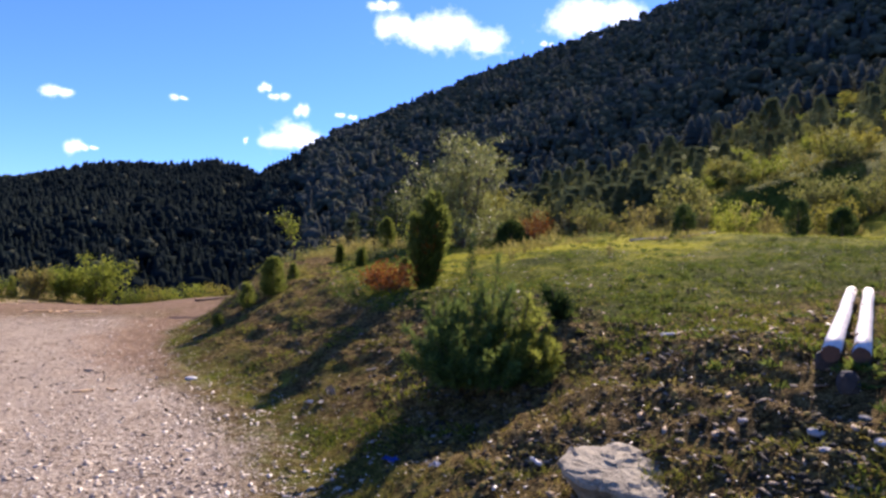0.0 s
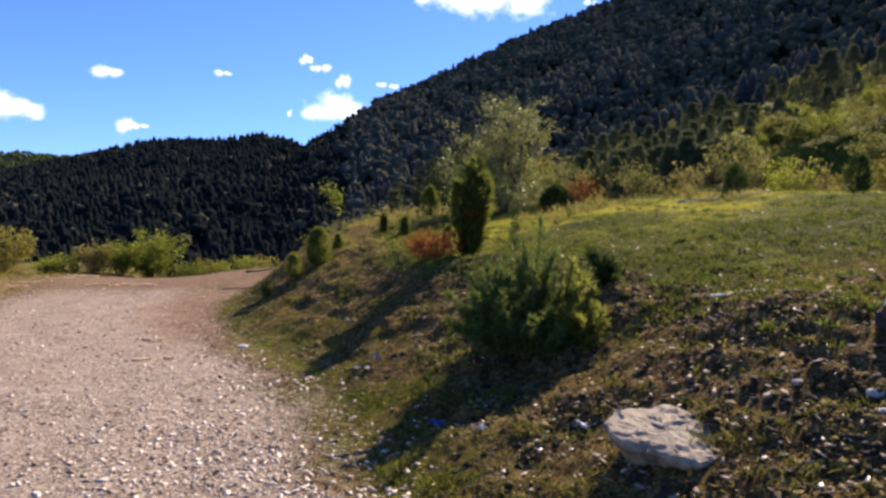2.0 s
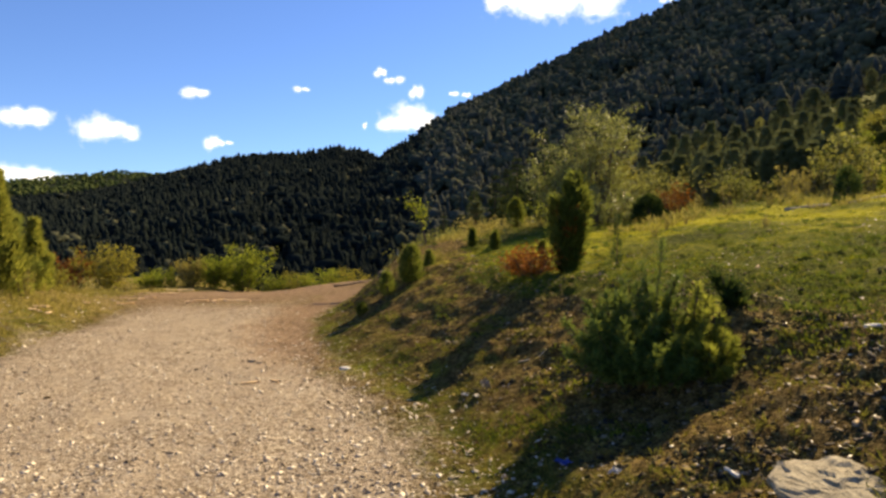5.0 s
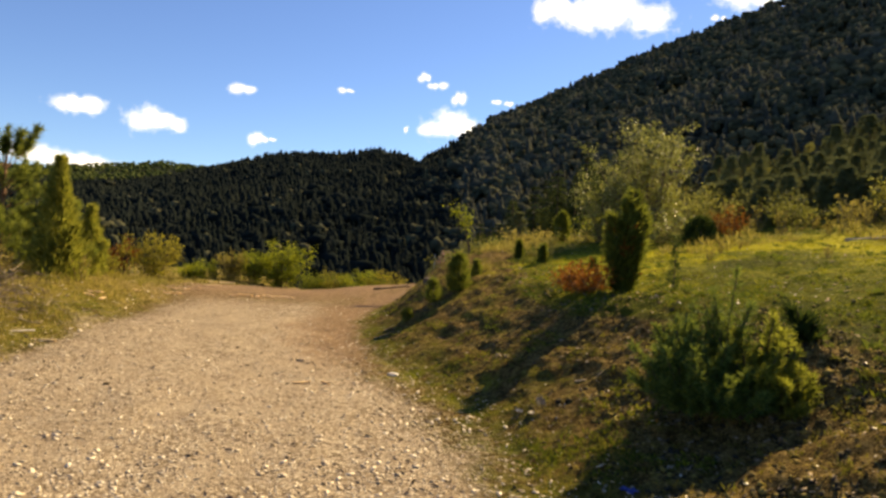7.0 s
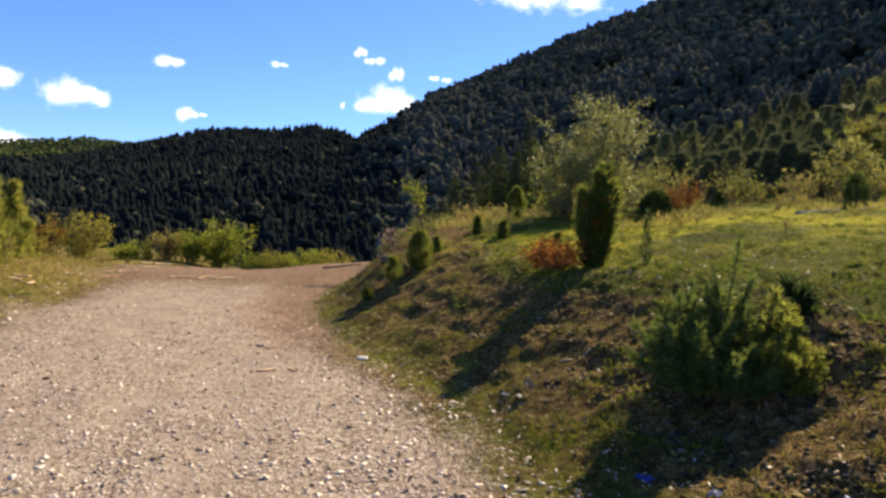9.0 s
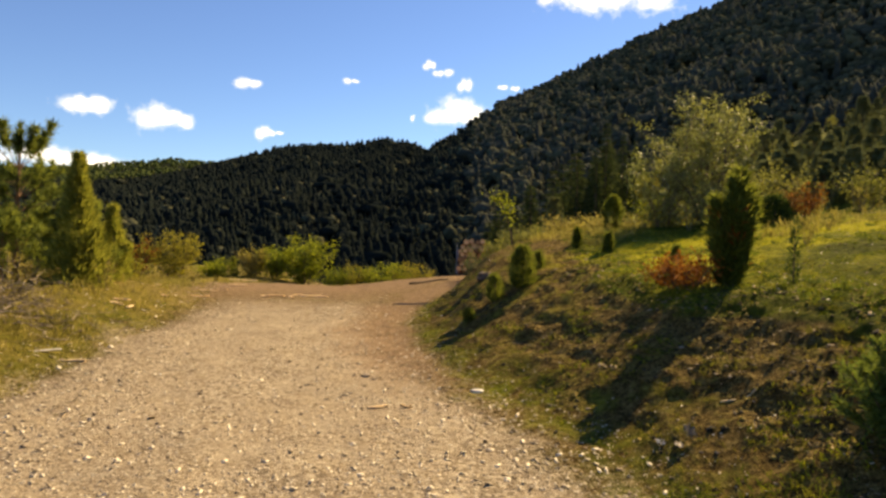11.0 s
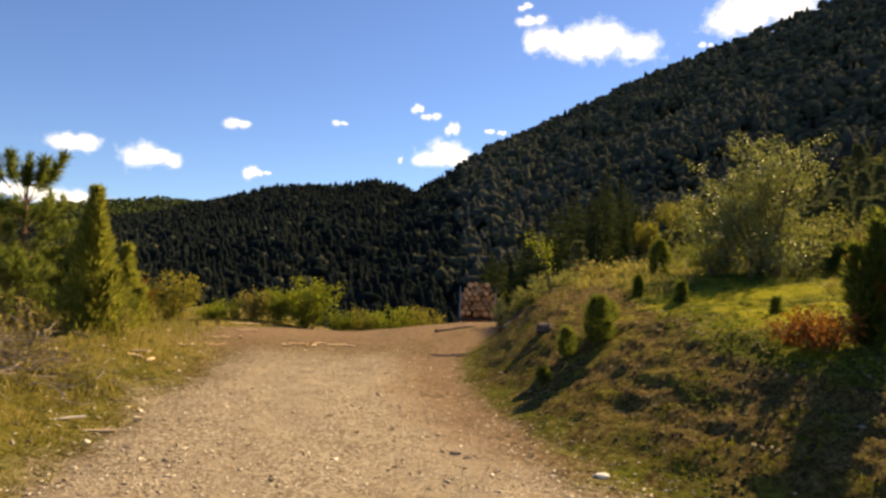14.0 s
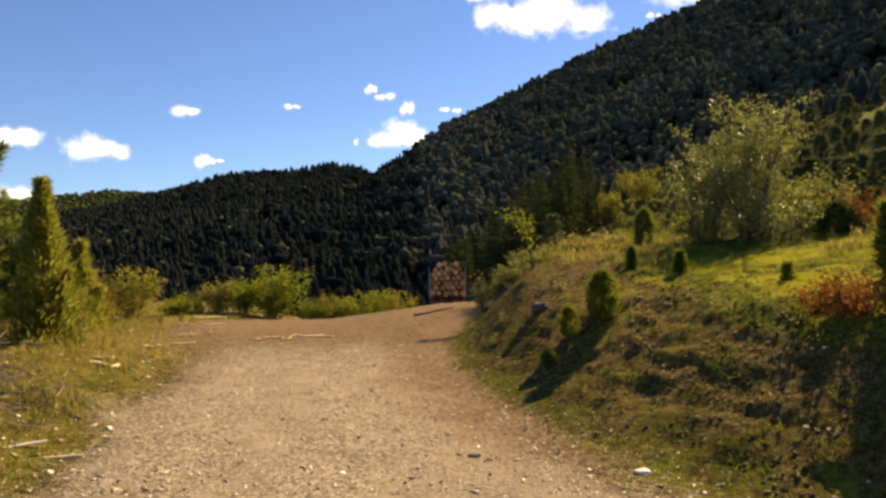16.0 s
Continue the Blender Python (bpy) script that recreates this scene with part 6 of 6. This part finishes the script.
def build_bits():
    g = np.random.default_rng(103)
    x, y = polar_points(g, 60000, 2.4, 15, (-62, 40))
    d, e = x - edge_x(y), left_x(y) - x
    ok = (d < 0.35 + 0.3 * g.normal(size=len(x))) & (e < 0.3 + 0.4 * g.normal(size=len(x)))
    track = vnoise((x + 0.15 * y) / 0.9, y / 3.5, 45)
    side = sstep(-1.6, -0.2, np.maximum(d, e))
    ok &= track + 0.5 * g.normal(size=len(x)) + 0.5 * side > 0.1
    x, y = x[ok], y[ok]
    size = 0.007 + 0.018 * g.random(len(x)) ** 2.4 + 0.022 * (g.random(len(x)) > 0.965) * g.uniform(0.5, 1.3, len(x))
    bits("gravel", g, x, y, size, 0.2, PEBBLE, "loose pale and brown gravel stones on the road", "gravel")
    x, y = polar_points(g, 21000, 2.4, 17, (-64, 30))
    d, e = x - edge_x(y), left_x(y) - x
    side = np.exp(-((e + 0.5) / 0.8) ** 2) + 0.45 * np.exp(-((d + 0.9) / 0.9) ** 2)
    ok = (d < 0.25) & (e < 0.9) & (g.random(len(x)) < 0.24 + 0.76 * side)
    x, y = x[ok], y[ok]
    plates("broken_stones", g, x, y, 0.01, 0.034, PEBBLE, "flat pale broken stones strewn over the road")
    x, y = polar_points(g, 19000, 2.6, 16, (-8, 105))
    d = x - edge_x(y)
    ok = (d > 0.5) & (vnoise(x / 0.7, y / 0.7, 47) + 0.5 * g.normal(size=len(x)) > 0.5 + 0.28 * sstep(9.5, 13, y) + 0.3 * (1 - sstep(0.2, 1.2, d)))
    plates("wood_chips", g, x[ok], y[ok], 0.006, 0.022, CHIP, "pale wood chips and dry leaves scattered over the bank")
    x, y = polar_points(g, 90000, 2.6, 22, (-20, 105))
    d = x - edge_x(y)
    ok = (d > 0.3) & (d < 3.4) & (vnoise(x / 0.5, y / 0.5, 51) + 0.4 * g.normal(size=len(x)) > 0.1)
    x, y = x[ok], y[ok]
    bits("earth_clods", g, x, y, 0.009 + 0.03 * g.random(len(x)) ** 2.2, 0.6, MOSS, "small mossy clods of earth on the bank", "earth clods", 0.1)
    x, y = polar_points(g, 26000, 2.6, 12, (-8, 105))
    d = x - edge_x(y)
    ok = (d > 0.9) & (vnoise(x / 0.45, y / 0.45, 53) + 0.5 * g.normal(size=len(x)) > 0.1 + 0.5 * sstep(3.0, 4.5, d))
    plates("leaf_litter", g, x[ok], y[ok], 0.01, 0.04, LITTER, "brown and grey leaf litter and bark bits on the bank")
    x, y = polar_points(g, 1300, 4, 16, (15, 80))
    ok = (x - edge_x(y) > 2.4) & (vnoise(x / 0.8, y / 0.8, 57) > 0.0)
    plates("pale_leaves", g, x[ok], y[ok], 0.01, 0.03, CHIP, "pale dry leaves and wood splinters in the meadow grass")
    x, y = polar_points(g, 2300, 5, 26, (-62, -20))
    ok = (left_x(y) - x > 0)
    x, y = x[ok], y[ok]
    plates("verge_chips", g, x, y, 0.012, 0.06, CHIP, "pale wood chips scattered over the verge")


build_bits()


# ---- clouds, far behind everything ----
def cloud_material():
    m, t, n, l, b = shader("cloud")
    a = n.new("ShaderNodeAttribute")
    a.attribute_name = "dens"
    v = n.new("ShaderNodeTexCoord").outputs["Object"]
    f = maths(t, "ADD", a.outputs["Fac"], maths(t, "MULTIPLY", maths(t, "SUBTRACT", noise_node(t, v, 0.02, 6, 0.65), 0.5), 1.3))
    alpha = ramp(t, f, ((0.22, (0, 0, 0)), (0.95, (1, 1, 1))))
    # clouds glow: sunlit white in the bulk, shaded blue-grey at thin edges
    em, tr, ms = n.new("ShaderNodeEmission"), n.new("ShaderNodeBsdfTransparent"), n.new("ShaderNodeMixShader")
    l.new(ramp(t, f, ((0.4, (0.7, 0.77, 0.88)), (1.0, (1.0, 1.0, 1.0)))), em.inputs["Color"])
    em.inputs["Strength"].default_value = 0.95
    l.new(alpha, ms.inputs[0])
    l.new(tr.outputs[0], ms.inputs[1])
    l.new(em.outputs[0], ms.inputs[2])
    l.new(ms.outputs[0], n["Material Output"].inputs["Surface"])
    return m


CLOUD = cloud_material()


def cloud(az, el, wide, tall, seed, puffs=9, thick=1.0, label="white sunlit cumulus cloud in the blue sky", lean=0.0):
    """A cloud 2.6 km off, its bulk swelling towards the viewer; sizes in degrees."""
    g = np.random.default_rng(seed + 2100)
    D = 2600.0
    W, Hh = D * radians(wide), D * radians(tall)
    nx, ny = 46, 30
    u, v = np.meshgrid(np.linspace(-0.75, 0.75, nx), np.linspace(-0.8, 0.8, ny))
    dens = np.zeros_like(u)
    for k in range(puffs):
        cu = g.uniform(-0.38, 0.38)
        cv = -0.12 + g.uniform(0, 0.32) * (1 - 1.6 * abs(cu)) + lean * cu
        s = g.uniform(0.10, 0.2)
        dens = np.maximum(dens, np.exp(-(((u - cu) / (s * 1.25)) ** 2 + ((v - cv) / (s * 1.3)) ** 2)))
    dens = dens * thick
    X, Z, Y = u * W, v * Hh, -dens * 0.25 * min(W, Hh)
    verts = np.column_stack([X.ravel(), Y.ravel(), Z.ravel()])
    i, j = np.meshgrid(np.arange(ny - 1), np.arange(nx - 1), indexing="ij")
    q = np.stack([i * nx + j, i * nx + j + 1, (i + 1) * nx + j + 1, (i + 1) * nx + j], -1).reshape(-1, 4)
    q = q[dens.ravel()[q].max(1) > 0.06]
    used, inv = np.unique(q.ravel(), return_inverse=True)
    me = quick_mesh("cloud", verts[used], inv.reshape(q.shape))
    me.attributes.new("dens", "FLOAT", "POINT").data.foreach_set("value", dens.ravel()[used].astype(np.float32))
    me.materials.append(CLOUD)
    ob = new("cloud", me)
    a, e = radians(az), radians(el)
    c = Vector((CX + D * math.sin(a) * math.cos(e), CY + D * math.cos(a) * math.cos(e), 1.6 + D * math.sin(e)))
    ob.matrix_basis = Matrix.Translation(c) @ Matrix.Rotation(-a, 4, "Z") @ Matrix.Rotation(e, 4, "X")
    return tagged(ob, label, "cloud", "clouds")


for k, (az, el, wide, tall) in enumerate((
    (-32.8, 8.6, 4.0, 2.0), (-27.2, 8.05, 4.9, 2.8), (-21.0, 11.35, 2.6, 1.2), (-19.7, 7.4, 2.1, 1.4), (-18.5, 7.5, 0.8, 0.5),
    (-12.6, 12.1, 1.7, 0.7), (-5.75, 13.66, 1.7, 1.1), (-4.7, 13.1, 1.9, 1.1), (-2.8, 12.1, 1.6, 1.5), (-7.1, 9.25, 0.7, 0.8),
    (-3.1, 9.7, 6.6, 2.9), (0.4, 11.95, 1.3, 0.7), (1.55, 11.8, 1.0, 0.7), (3.35, 22.0, 1.7, 0.8), (3.9, 21.0, 2.5, 1.3),
    (5.0, 19.5, 3.4, 3.2), (10.4, 19.1, 9.4, 4.1), (22.5, 20.4, 8.5, 4.5), (18.2, 18.4, 1.3, 0.8), (-36, 4.3, 11, 2.0),
)):
    cloud(az, el, wide * 0.95, tall * 1.25, k, 5 if wide < 2 else 10, 0.82 if wide < 3 else 0.95)
